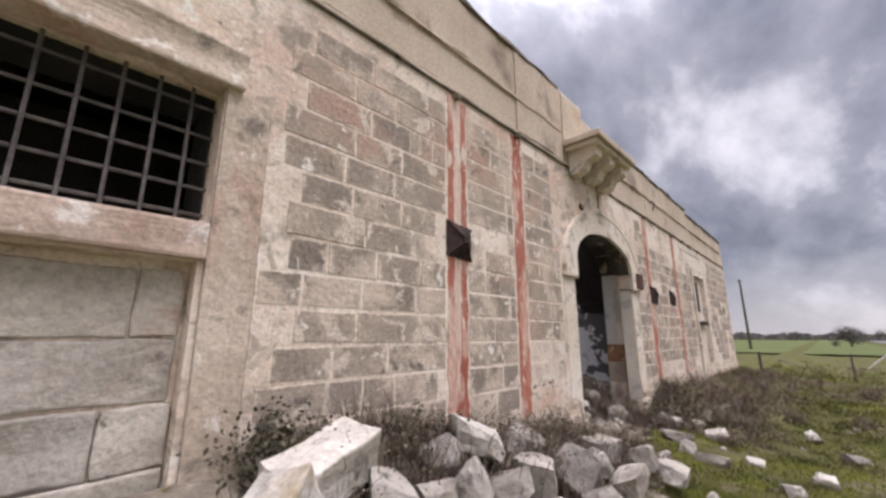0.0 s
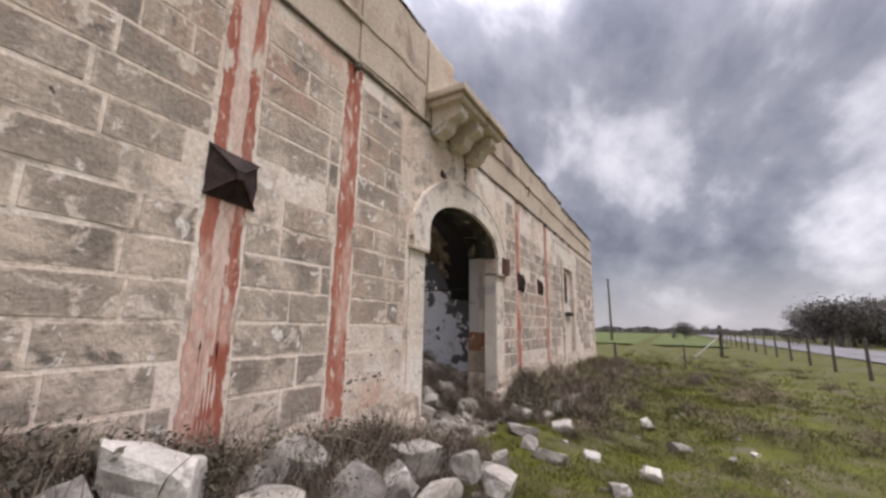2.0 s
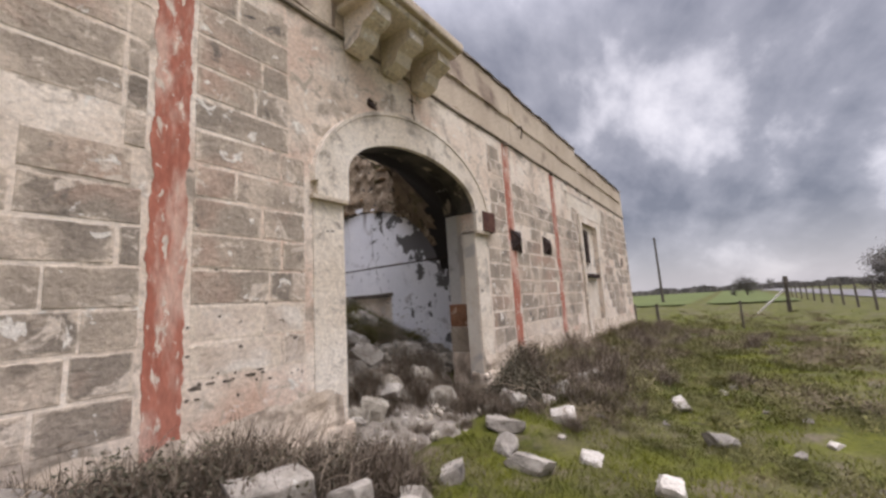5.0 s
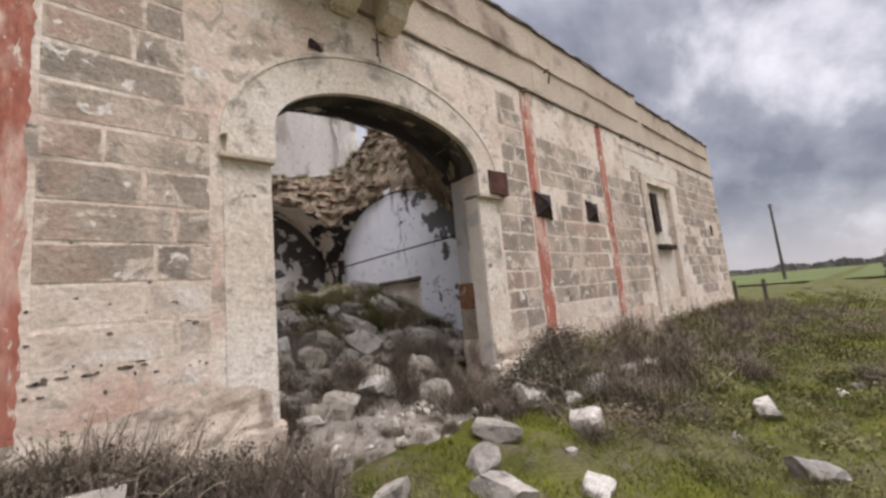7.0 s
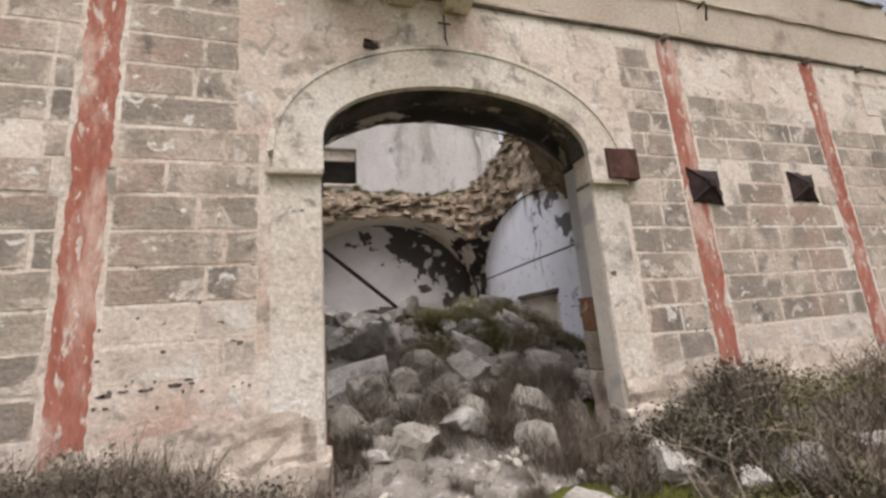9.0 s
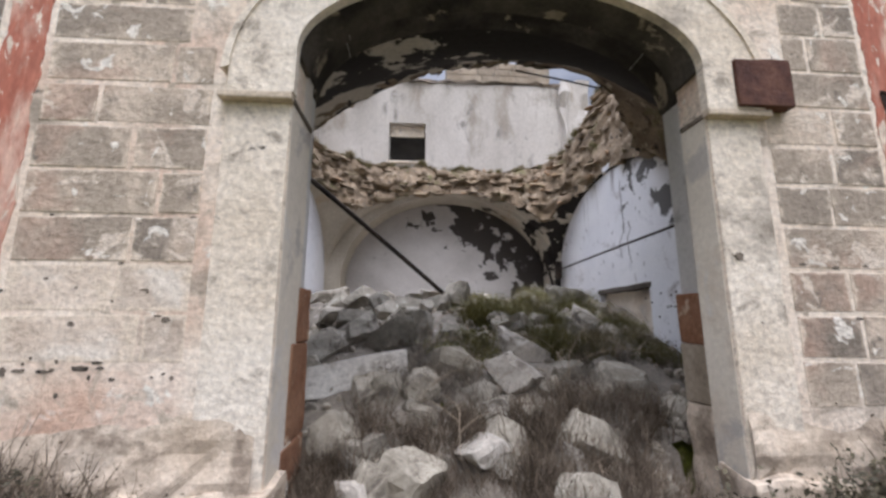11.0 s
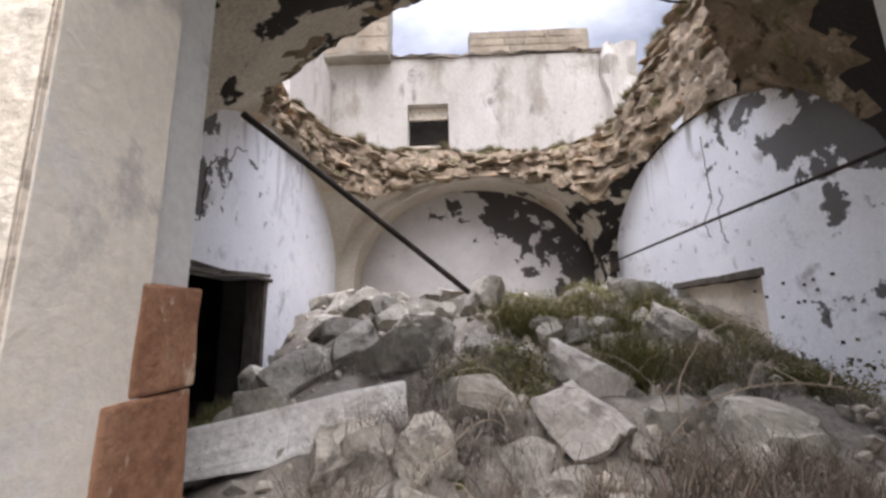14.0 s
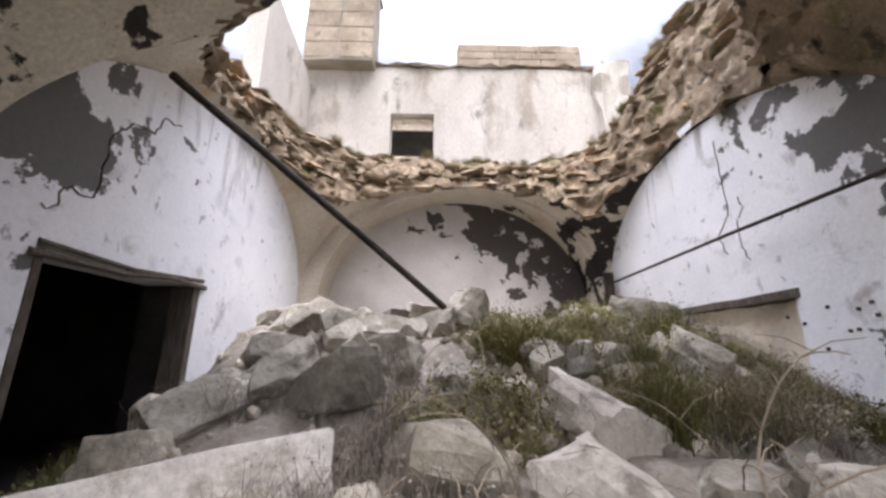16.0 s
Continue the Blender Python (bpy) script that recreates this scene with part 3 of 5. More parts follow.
tagged(new("string_course", along("string_course", -8.0, END_X + 0.02, [(0.1, 4.205), (-0.012, 4.205), (-0.016, 4.255), (0.1, 4.26)], M_parapet, 0.008)),
       "weathered projecting stone string course", "trim", kind="structure")
tagged(new("string_course", along("string_course", -8.0, END_X + 0.01, [(0.1, 4.178), (-0.026, 4.182), (-0.034, 4.203), (0.1, 4.203)], M_coping, 0.008)),
       "thin dark strip under the string course", "trim", kind="structure")
for x0, x1, lean, mat in ((-8.0, 3.1, 0, M_parapet), (3.1, 4.12, 0.0, M_parapet), (4.12, 5.42, -0.02, M_parapet), (5.47, 6.2, -0.012, M_parapet), (6.2, 9.4, 0.0, M_parapet), (9.4, 13.4, -0.006, M_parapet), (13.4, END_X, 0.0, M_parapet)):
    top = parapet_top((x0 + x1) / 2)
    tagged(new("parapet", along("parapet", x0, x1, [(0.45, 4.262), (lean, 4.262), (lean, top - 0.06), (lean + 0.02, top), (0.45, top)], mat, 0.02, 0.18)),
           "stained plastered parapet with worn top edge", "parapet", kind="structure")

for x0, x1, z in ((-8.0, 5.36, 5.52), (6.98, 13.38, 5.34), (13.42, END_X, 5.24)):
    tagged(new("coping", along("coping", x0, x1, [(0.46, z - 0.03), (-0.03, z - 0.035), (-0.03, z + 0.004), (0.2, z + 0.03), (0.46, z + 0.01)], M_coping, 0.035, 0.11)), "blackened crumbling coping along the parapet", "coping", kind="structure")
for x0, x1 in ((0.4, 5.40), (7.1, 13.3), (13.6, END_X - 0.3)):
    tagged(new("parapet_ledge", along("parapet_ledge", x0, x1, [(0.02, 4.72), (-0.03, 4.72), (-0.035, 4.755), (0.02, 4.77)], M_parapet, 0.016, 0.13)), "worn thin ledge on the parapet", "trim", kind="structure")
hook = thing("iron_hook", mesh_of("iron_hook", *tube([(9.74, 0.0, 4.66), (9.74, -0.09, 4.68), (9.75, -0.10, 4.60), (9.75, -0.07, 4.50), (9.76, -0.06, 4.46)], 0.013), M_dark), label="rusted iron hook in the parapet", category="hook")
for x in (2.9, 4.08, 9.1, 11.3, 12.3, 13.1, 14.2):
    thing("drain_stub", bevel_box("drain_stub", x - 0.03, -0.08, 4.12, x + 0.03, -0.005, 4.18, M_coping, 0.01, 0.01, 2), label="small blackened stone drain stub under the string course", category="drain", group="drain stubs")

# balcony on three corbels
balcony = thing("balcony", bevel_box("slab", 5.40, -0.60, 4.50, 6.95, -0.03, 4.60, M_parapet, 0.015, 0.012, 3), label="small weathered stone balcony on three corbels", category="balcony")
child("moulding", bevel_box("moulding", 5.46, -0.54, 4.43, 6.89, -0.03, 4.498, M_plaster, 0.02, 0.008, 3), balcony)
for x in (5.56, 6.08, 6.60):
    prof = [(-0.03, 4.428), (-0.46, 4.428), (-0.46, 4.30), (-0.42, 4.27), (-0.30, 4.23), (-0.24, 4.12), (-0.12, 4.06), (-0.03, 4.06)]
    child("corbel", along("corbel", x, x + 0.24, prof, M_plaster, 0.012, 0.12), balcony)

# red painted strips, the first over a faded wash
tagged(new("painted_strip", mesh_of("painted_strip", *box(2.80, -0.002, 0.6, 3.05, 0.004, 4.15), M_pink)), "faded pink wash between two red strips", "painted strip", "red strips", "structure")
for x0, x1, z0, z1 in ((2.78, 2.87, 0.6, 4.16), (2.985, 3.07, 0.6, 4.16), (3.975, 4.19, 0.55, 4.16), (9.0, 9.25, 0.55, 4.16), (11.21, 11.44, 0.6, 4.16), (2.865, 2.892, 0.6, 1.75), (2.892, 2.915, 0.6, 1.42), (2.915, 2.94, 0.6, 1.25), (2.94, 2.963, 0.6, 1.36), (2.963, 2.99, 0.6, 1.95)):
    verts, faces = [], []
    zs = np.arange(z0, z1, 0.035)
    for z in zs:
        a, b = (0.022 * noise.noise(Vector((x0, z * 4, o))) + 0.016 * noise.noise(Vector((x0, z * 17, o))) for o in (1, 9))
        if x1 - x0 < 0.05:
            a, b = a * 0.3, b * 0.3
        verts += [(x0 + a, 0.002, z), (x0 + a + 0.004, -0.0045, z), (x1 + b - 0.004, -0.0045, z), (x1 + b, 0.002, z)]
    for i in range(len(zs) - 1):
        o = 4 * i
        faces += [(o + k, o + k + 1, o + k + 5, o + k + 4) for k in range(3)]
    tagged(new("painted_strip", mesh_of("painted_strip", verts, faces, M_red)), "flaking red painted vertical strip on the facade", "painted strip", "red strips", "structure")


for x0, x1 in ((0.7, 5.47), (7.92, END_X)):
    xs, zs = np.arange(x0, x1, 0.07), np.arange(0.0, 0.86, 0.06)
    verts = []
    for z in zs:
        for x in xs:
            k = smooth(0.86, 0.45, z + 0.16 * noise.noise(Vector((x * 2.2, 0, 3))))
            verts.append((x, 0.004 - k * (0.03 + 0.03 * noise.noise(Vector((x * 5, z * 7, 0))) + 0.02 * noise.noise(Vector((x * 15, z * 15, 4)))), z))
    n = len(xs)
    faces = [(j * n + i, j * n + i + 1, (j + 1) * n + i + 1, (j + 1) * n + i) for j in range(len(zs) - 1) for i in range(n - 1)]
    tagged(new("wall_foot", mesh_of("wall_foot", verts, faces, M_foot)), "eroded crumbling foot of the facade wall", "wall", kind="structure")

# iron hoods over the vents, and a rusted plate
def vent_hood(x0, z0, x1, z1, out):
    xm, zm = (x0 + x1) / 2, (z0 + z1) / 2
    root = thing("vent_hood", None, pose(xm, 0, zm), "dark rusted sheet-iron pyramid hood over a wall vent", "vent", "vent hoods")
    w, h = (x1 - x0) / 2, (z1 - z0) / 2
    rim = [(-w, -0.012, -h * 0.86), (w, -0.012, -h), (w, -0.012, h * 0.82), (-w, -0.012, h)]
    rim = [(x + 0.10 * w * noise.noise(Vector((xm * 3, k, 1))), y, z + 0.10 * h * noise.noise(Vector((xm * 3, k, 5)))) for k, (x, y, z) in enumerate(rim)]
    c = 0.13
    tip = [(-w * c, -out, -h * c), (w * c, -out, -h * c), (w * c, -out, h * c), (-w * c, -out, h * c)]
    for k in range(4):
        j = (k + 1) % 4
        a, b, d, e = (Vector(p) for p in (rim[k], rim[j], tip[j], tip[k]))
        n, verts = 7, []
        for back in (0.0, 0.006):
            for v in range(n):
                for u in range(n):
                    fu, fv = u / (n - 1), v / (n - 1)
                    p = (a * (1 - fu) + b * fu) * (1 - fv) + (e * (1 - fu) + d * fu) * fv
                    bend = 0.030 * fu * (1 - fu) * 4 * (1 - 0.6 * fv)
                    q = Vector((p.x * 7 + xm, p.z * 7, k))
                    p = p + Vector((0.10 * w * noise.noise(q * 1.3) * (fv == 0), back + bend * noise.noise(q), 0.12 * h * noise.noise(q * 1.7) * (fv == 0)))
                    verts.append(p)
        faces = [(o + v * n + u, o + v * n + u + 1, o + (v + 1) * n + u + 1, o + (v + 1) * n + u) for o in (0, n * n) for v in range(n - 1) for u in range(n - 1)]
        faces += [(u, u + 1, n * n + u + 1, n * n + u) for u in range(n - 1)]
        child("panel", mesh_of("panel", verts, faces, M_dark), root)
    child("cap", bevel_box("cap", -w * c - 0.012, -out - 0.015, -h * c - 0.012, w * c + 0.012, -out + 0.01, h * c + 0.012, M_dark, 0.006), root)
    for k in range(4):
        child("rib", mesh_of("rib", *tube([rim[k], tip[k]], 0.009), M_dark), root)
    child("backing", bevel_box("backing", -w * 0.95, -0.008, -h * 0.82, w * 0.95, 0.0, h * 0.8, M_shade, 0.003), root)
    return root


vent_hood(2.75, 2.35, 3.125, 2.735, 0.10)
vent_hood(9.06, 2.27, 9.45, 2.66, 0.09)
vent_hood(10.49, 2.31, 10.87, 2.67, 0.08)
plate = thing("rusted_plate", bevel_box("plate", 8.06, -0.085, 2.49, 8.40, -0.01, 2.79, M_rust, 0.006, 0.006, 2), label="rusted square iron box plate on the wall", category="iron plate")

# added dark panel stands in for the shade inside an open square vent
thing("vent_grate", bevel_box("vent_grate", 17.425, 0.03, 2.362, 17.745, 0.06, 2.658, M_dark, 0.006), label="dark panel filling a square wall vent as its shade", category="vent")
# dark patch painting a putlog hole's shade, and iron cross above the arch
thing("put_log_hole", bevel_box("hole", 5.87, -0.012, 3.60, 6.02, 0.0, 3.69, M_dark, 0.02, 0.02, 2), label="small dark patch painting the shade of a putlog hole", category="hole", kind="structure")
cross = thing("iron_cross", mesh_of("upright", *tube([(6.60, -0.03, 3.76), (6.60, -0.03, 4.02)], 0.008), M_dark), label="small rusted iron cross fixed over the arch", category="cross")
child("arm", mesh_of("arm", *tube([(6.54, -0.03, 3.93), (6.66, -0.03, 3.93)], 0.008), M_dark), cross)
child("peg", mesh_of("peg", *tube([(6.60, -0.03, 3.80), (6.60, 0.0, 3.80)], 0.006), M_dark), cross)
crack = [(6.60, -0.048, 3.74), (6.61, -0.05, 3.66), (6.635, -0.05, 3.55), (6.63, -0.05, 3.44), (6.65, -0.05, 3.33)]
child("crack", mesh_of("crack", *tube(crack, 0.006, 4), M_dark), surround, label="dark crack in the archivolt")

def hollow(x, y, z, w, h, seed):
    """A shallow ragged hollow broken into the plaster face."""
    pts = []
    for k in range(18):
        a = math.tau * k / 18
        s = 1 + 0.55 * noise.noise(Vector((math.cos(a) * 1.7, math.sin(a) * 1.7, seed)))
        pts.append((x + w * s * math.cos(a), y, z + h * s * math.sin(a) + 0.35 * h * noise.noise(Vector((math.cos(a) * 3, seed, 2)))))
    n = len(pts)
    back = [(px, 0.0, pz) for px, _, pz in pts]
    return mesh_of("plaster_chip", pts + back, [tuple(range(n))] + [(k, k + n, (k + 1) % n + n, (k + 1) % n) for k in range(n)], M_coping)


hr = random.Random(8)
HOLLOWS = [(4.27, 1.02, 0.045, 0.011), (4.36, 1.035, 0.03, 0.008), (4.47, 1.03, 0.035, 0.008), (4.63, 1.045, 0.04, 0.012), (4.70, 1.07, 0.025, 0.009), (4.99, 1.27, 0.022, 0.014), (7.99, 1.62, 0.03, 0.02)]
HOLLOWS += [(hr.uniform(4.2, 5.1), hr.uniform(0.9, 1.1) if k < 16 else hr.uniform(1.1, 2.0), hr.uniform(0.006, 0.02), hr.uniform(0.005, 0.012)) for k in range(34)]
HOLLOWS += [(hr.uniform(8.3, 9.0), hr.uniform(0.92, 1.6), hr.uniform(0.008, 0.025), hr.uniform(0.006, 0.015)) for k in range(14)]
for k, (x, z, w, h) in enumerate(HOLLOWS):
    thing("plaster_chip", hollow(x, -0.013 if 7.9 < x < 8.22 else -0.003 if z > 0.86 else -0.034, z, w, h, k), label="dark chipped hollow in the plaster", category="chip", group="plaster chips", kind="structure")

# barred window over the blocked doorway
window = thing("window_1", None, label="wide barred window with stone lintel and sill", category="window", kind="structure")
child("lintel", bevel_box("lintel", -3.5, -0.07, 3.16, 0.80, 0.12, 3.44, M_lintel, 0.02, 0.03, 7), window, label="cracked cream stone lintel")
child("sill", bevel_box("sill", -3.4, -0.06, 2.035, 0.688, 0.36, 2.255, M_sill, 0.02, 0.018, 6), window, label="worn pink-cream stone sill")
child("jamb", bevel_box("jamb", 0.695, -0.022, 0.3, 0.98, 0.0, 3.158, M_lintel, 0.01, 0.012, 6), window)
for z in (2.34, 2.51, 2.68, 2.86, 3.06):
    child("bar", mesh_of("bar", *tube([(-3.39, 0.16, z), (0.69, 0.16, z)], 0.011), M_iron), window)
for k in range(23):
    x = 0.546 - 0.172 * k
    child("bar", mesh_of("bar", *tube([(x, 0.14, 2.25), (x, 0.14, 3.165)], 0.011), M_iron), window)
# near-black liners and sheet paint the shade inside the window
child("soffit", bevel_box("soffit", -3.4, 0.19, 3.148, 0.688, 0.62, 3.158, M_shade, 0.002), window, label="window soffit liner, near-black to paint its shade")
child("reveal", bevel_box("reveal", 0.678, 0.19, 2.27, 0.688, 0.62, 3.146, M_shade, 0.002), window, label="window reveal liner, near-black to paint its shade")
child("dark_room", slab_wall("dark_room", [-3.6, 0.9], [1.9, 3.5], lambda x, z: False, 1.9, 2.0, M_shade), window, label="near-black sheet painting the unlit room behind the bars")

blocked = thing("blocked_doorway", None, label="doorway walled up with whitewashed stone blocks", category="blocked door", kind="structure")
child("fill", bevel_box("fill", -3.4, 0.13, -0.3, 0.66, 0.37, 2.03, M_wall, 0.004), blocked)
rng = random.Random(4)
z = -0.1
for h in (0.34, 0.33, 0.36, 0.33, 0.34, 0.38):
    x = -3.4 - rng.uniform(0, 0.5)
    while x < 0.65:
        w = rng.uniform(0.55, 0.95)
        a, b = max(x, -3.4), min(x + w, 0.655)
        if b - a > 0.08:
            child("stone_block", bevel_box("stone_block", a + 0.006, 0.105 + rng.uniform(-0.01, 0.008), z + 0.006, b - 0.006, 0.14, z + h - 0.010, M_panel, 0.014, 0.022, 3, rng.random() * 50), blocked)
        x += w
    z += h

# far blocked door with its slit window
far_door = thing("blocked_doorway", bevel_box("fill", 13.25, 0.10, 0.3, 14.6, 0.37, 2.28, M_plaster, 0.01), label="walled-up doorway with a dark slit window", category="blocked door", kind="structure")
child("fill", bevel_box("fill", 13.25, 0.10, 2.285, 13.565, 0.37, 3.345, M_plaster, 0.01), far_door)
child("fill", bevel_box("fill", 13.865, 0.10, 2.285, 14.6, 0.37, 3.345, M_plaster, 0.01), far_door)
child("fill", bevel_box("fill", 13.57, 0.10, 3.175, 13.86, 0.37, 3.345, M_plaster, 0.01), far_door)
child("patch", bevel_box("patch", 12.25, -0.006, 3.52, 15.4, 0.0, 3.93, M_plaster, 0.006, 0.012, 4), far_door, label="pale plaster patch over the lintel")
# added dark panel paints the deep shade of the slit
child("shutter", bevel_box("shutter", 13.568, 0.03, 2.3, 13.862, 0.06, 3.17, M_dark, 0.006), far_door, label="dark panel added in the slit to paint its shade")
# dark slab stands in for the shade of a small hole
child("ledge", bevel_box("ledge", 13.35, -0.03, 1.93, 14.45, 0.10, 2.02, M_dark, 0.02, 0.02, 3), far_door, label="dark slab painting the shade of a small hole")
for x in (13.16, 14.6):
    child("frame", bevel_box("frame", x, -0.02, 0.4, x + 0.09, 0.0, 3.40, M_plaster, 0.008), far_door)
child("drain_pipe", mesh_of("drain_pipe", *tube([(12.95, -0.04, 0.6), (12.95, -0.04, 3.5)], 0.03), M_plaster), far_door)

# ---- the vaulted room behind the arch ----
RX0, RY0, RX1, RY1 = ROOM
CX, CY, HX, HY = (RX0 + RX1) / 2, 3.95, (RX1 - RX0) / 2, 2.30
V0, VR, ROOF = 2.0, 2.0, 4.62
BACK_X, BACK_W = 6.88, 2.25


def vault_z(x, y):
    u, v = min(1.0, abs(x - CX) / HX), min(1.0, abs(y - CY) / HY)
    f = lambda t: math.sqrt(max(0.0, 1 - t ** 2.2))
    across = 1.52 + 0.43 * smooth(1.6, 6.2, y) + (0.60 + 0.18 * (x - CX)) * smooth(0.8, 2.1, y) * smooth(3.5, 2.4, y)
    return V0 + max(f(u) * (across + 0.3 * (1 - v * v)), f(v) * (1.65 + 0.75 * (1 - u * u)))


left_gap = lambda y, z: 2.10 < y < 3.64 and z < 1.86
side_y = [RY0, 2.10, 3.64, 3.0, 4.45, 8.0] + list(np.arange(0.8, 7.9, 0.12))
side_z = [-0.3, 1.75, 1.86, ROOF - 0.05] + list(np.arange(1.95, 4.5, 0.08))
over = lambda y, z: y < 6.3 and z > vault_z(RX1, y) + 0.12 and z > 2.3
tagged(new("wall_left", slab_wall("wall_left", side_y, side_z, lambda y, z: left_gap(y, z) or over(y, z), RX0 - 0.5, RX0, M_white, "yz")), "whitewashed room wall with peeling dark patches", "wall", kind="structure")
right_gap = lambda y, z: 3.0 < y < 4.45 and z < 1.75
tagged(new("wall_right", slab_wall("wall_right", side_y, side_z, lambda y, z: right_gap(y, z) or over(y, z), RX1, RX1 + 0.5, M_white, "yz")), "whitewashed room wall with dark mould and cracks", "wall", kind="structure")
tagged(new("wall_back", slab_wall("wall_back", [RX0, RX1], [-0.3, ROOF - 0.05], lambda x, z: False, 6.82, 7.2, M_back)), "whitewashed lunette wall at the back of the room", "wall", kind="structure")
# face ring and barrel of the back recess
bv, bf = [], []
for n in range(41):
    a = math.pi * n / 40
    x, z = BACK_X - BACK_W * math.cos(a), 2.1 + 1.84 * math.sin(a)
    xo = min(RX1, max(RX0, CX - HX * 1.0 * math.cos(a)))
    bv += [(xo, RY1 - 0.004, max(z, vault_z(xo, RY1)) + 0.05), (x, RY1 - 0.004, z), (x, 6.83, z)]
bv = [(bv[0][0], bv[0][1], 0.8), (bv[1][0], bv[1][1], 0.8), (bv[2][0], bv[2][1], 0.8)] + bv + [(bv[-3][0], bv[-3][1], 0.8), (bv[-2][0], bv[-2][1], 0.8), (bv[-1][0], bv[-1][1], 0.8)]
for n in range(len(bv) // 3 - 1):
    o = 3 * n
    bf += [(o, o + 1, o + 4, o + 3), (o + 1, o + 2, o + 5, o + 4)]
tagged(new("back_arch", mesh_of("back_arch", bv, bf, M_vault)), "arched recess with black peeling plaster", "arch", kind="structure")

# vault shell around the collapsed opening: polar outline of the hole (metres at every 20 degrees from +x)
HCX, HCY = 6.55, 3.75
LOW = [2.74, 2.88, 2.90, 2.66, 2.42, 2.42, 2.52, 2.42, 2.24, 2.18, 2.25, 2.15, 1.78, 1.57, 1.57, 1.85, 2.55, 2.86]


def outline(a, table, rough, seed):
    k = (a / math.tau * len(table)) % len(table)
    i = int(k)
    f = k - i
    f = f * f * (3 - 2 * f)
    r = table[i % len(table)] * (1 - f) + table[(i + 1) % len(table)] * f
    p = Vector((math.cos(a), math.sin(a), seed))
    return r + rough * (noise.noise(p * 4) + 0.6 * noise.noise(p * 11) + 0.5 * noise.noise(p * 24))


def room_edge(a, x0, y0, x1, y1):
    dx, dy = math.cos(a), math.sin(a)
    tx = ((x1 if dx > 0 else x0) - HCX) / dx if abs(dx) > 1e-6 else 1e9
    ty = ((y1 if dy > 0 else y0) - HCY) / dy if abs(dy) > 1e-6 else 1e9
    return min(tx, ty)


NA, NR, NW = 480, 14, 32
vv, vf, rv, rf, tv, tf = [], [], [], [], [], []
rim_points, rim_top = [], []
for n in range(NA):
    a = math.tau * n / NA
    edge = room_edge(a, RX0 - 0.02, RY0 - 0.02, RX1 + 0.02, RY1 + 0.02)
    low = min(outline(a, LOW, 0.10, 0.0), edge - 0.05)
    back = max(0.0, math.sin(a))
    top = low + 0.14 + 0.70 * back ** 2 + 0.30 * abs(math.cos(a)) + 0.32 * max(0.0, math.cos(a - 0.1)) - 0.80 * math.exp(-((a - 5.66) / 0.27) ** 2) + 0.12 * noise.noise(Vector((math.cos(a) * 6, math.sin(a) * 6, 3)))
    ca, sa = math.cos(a), math.sin(a)
    for k in range(NR + 1):
        r = low + (edge - low) * k / NR
        x, y = HCX + r * ca, HCY + r * sa
        vv.append((x, y, vault_z(x, y) + 0.015 * noise.noise(Vector((x * 3, y * 3, 0)))))
    z0 = vault_z(HCX + low * ca, HCY + low * sa)
    z1 = ROOF + 0.28 * back + 0.22 * max(0.0, math.cos(a + 0.5)) ** 2 + 0.12 * noise.noise(Vector((ca * 5, sa * 5, 8)))
    turn = a if a < math.pi else a - math.tau
    z1 += 1.2 * smooth(0.85, 0.3, turn) * smooth(-0.95, -0.4, turn)
    for k in range(NW + 1):
        f = k / NW
        bed = int(f * 8 + 0.8 * noise.noise(Vector((ca * 3, sa * 3, 6))))
        r = low + (top - low) * f ** 1.2 + 0.13 * noise.noise(Vector((ca * 7, sa * 7, bed * 3.7))) + 0.05 * noise.noise(Vector((ca * 25, sa * 25, bed * 1.9)))
        z = z0 + (z1 - z0) * f
        j = 0.14 * math.sin(math.pi * f) ** 0.7
        p = Vector((HCX + r * ca, HCY + r * sa, z))
        o = noise.noise_vector(p * 4.5) * j * 0.7 + noise.noise_vector(p * 13) * j * 0.35 + noise.noise_vector(p * 26) * j * 0.2
        p = p + o
        rv.append(p)
        rim_points.append((p.copy(), a))
        if k >= NW - 2 and math.sin(a) > -0.5:
            rim_top.append((p.copy(), a))
    for k in range(5):
        out = room_edge(a, -7.9, 0.44, END_X - 0.1, 8.3)
        r = top + (out - top) * (k / 4) ** 2
        tv.append((HCX + r * ca, HCY + r * sa, z1 + (ROOF - z1) * min(1.0, k)))
for n in range(NA):
    m = (n + 1) % NA
    vf += [(n * (NR + 1) + k, n * (NR + 1) + k + 1, m * (NR + 1) + k + 1, m * (NR + 1) + k) for k in range(NR)]
    rf += [(n * (NW + 1) + k, n * (NW + 1) + k + 1, m * (NW + 1) + k + 1, m * (NW + 1) + k) for k in range(NW)]
    tf += [(n * 5 + k, n * 5 + k + 1, m * 5 + k + 1, m * 5 + k) for k in range(4)]
vault_me = mesh_of("ceiling", vv, vf, M_vault, True)
vault_me.materials.append(M_rim)
torn = []
for n in range(NA):
    for k in range(NR):
        p = Vector(vv[n * (NR + 1) + k])
        reach = 0.95 * math.exp(-((math.tau * n / NA - 5.74) / 0.27) ** 2) + 0.16 * noise.noise(p * 3.0) + 0.1 * noise.noise(p * 8.0)
        torn.append(1 if k / NR < reach else 0)
        if torn[-1] and n % 2 == 0:
            rim_points.append((p, math.tau * n / NA))
vault_me.polygons.foreach_set("material_index", torn)
tagged(new("ceiling", vault_me), "collapsed masonry vault with black peeling plaster", "ceiling", kind="structure")
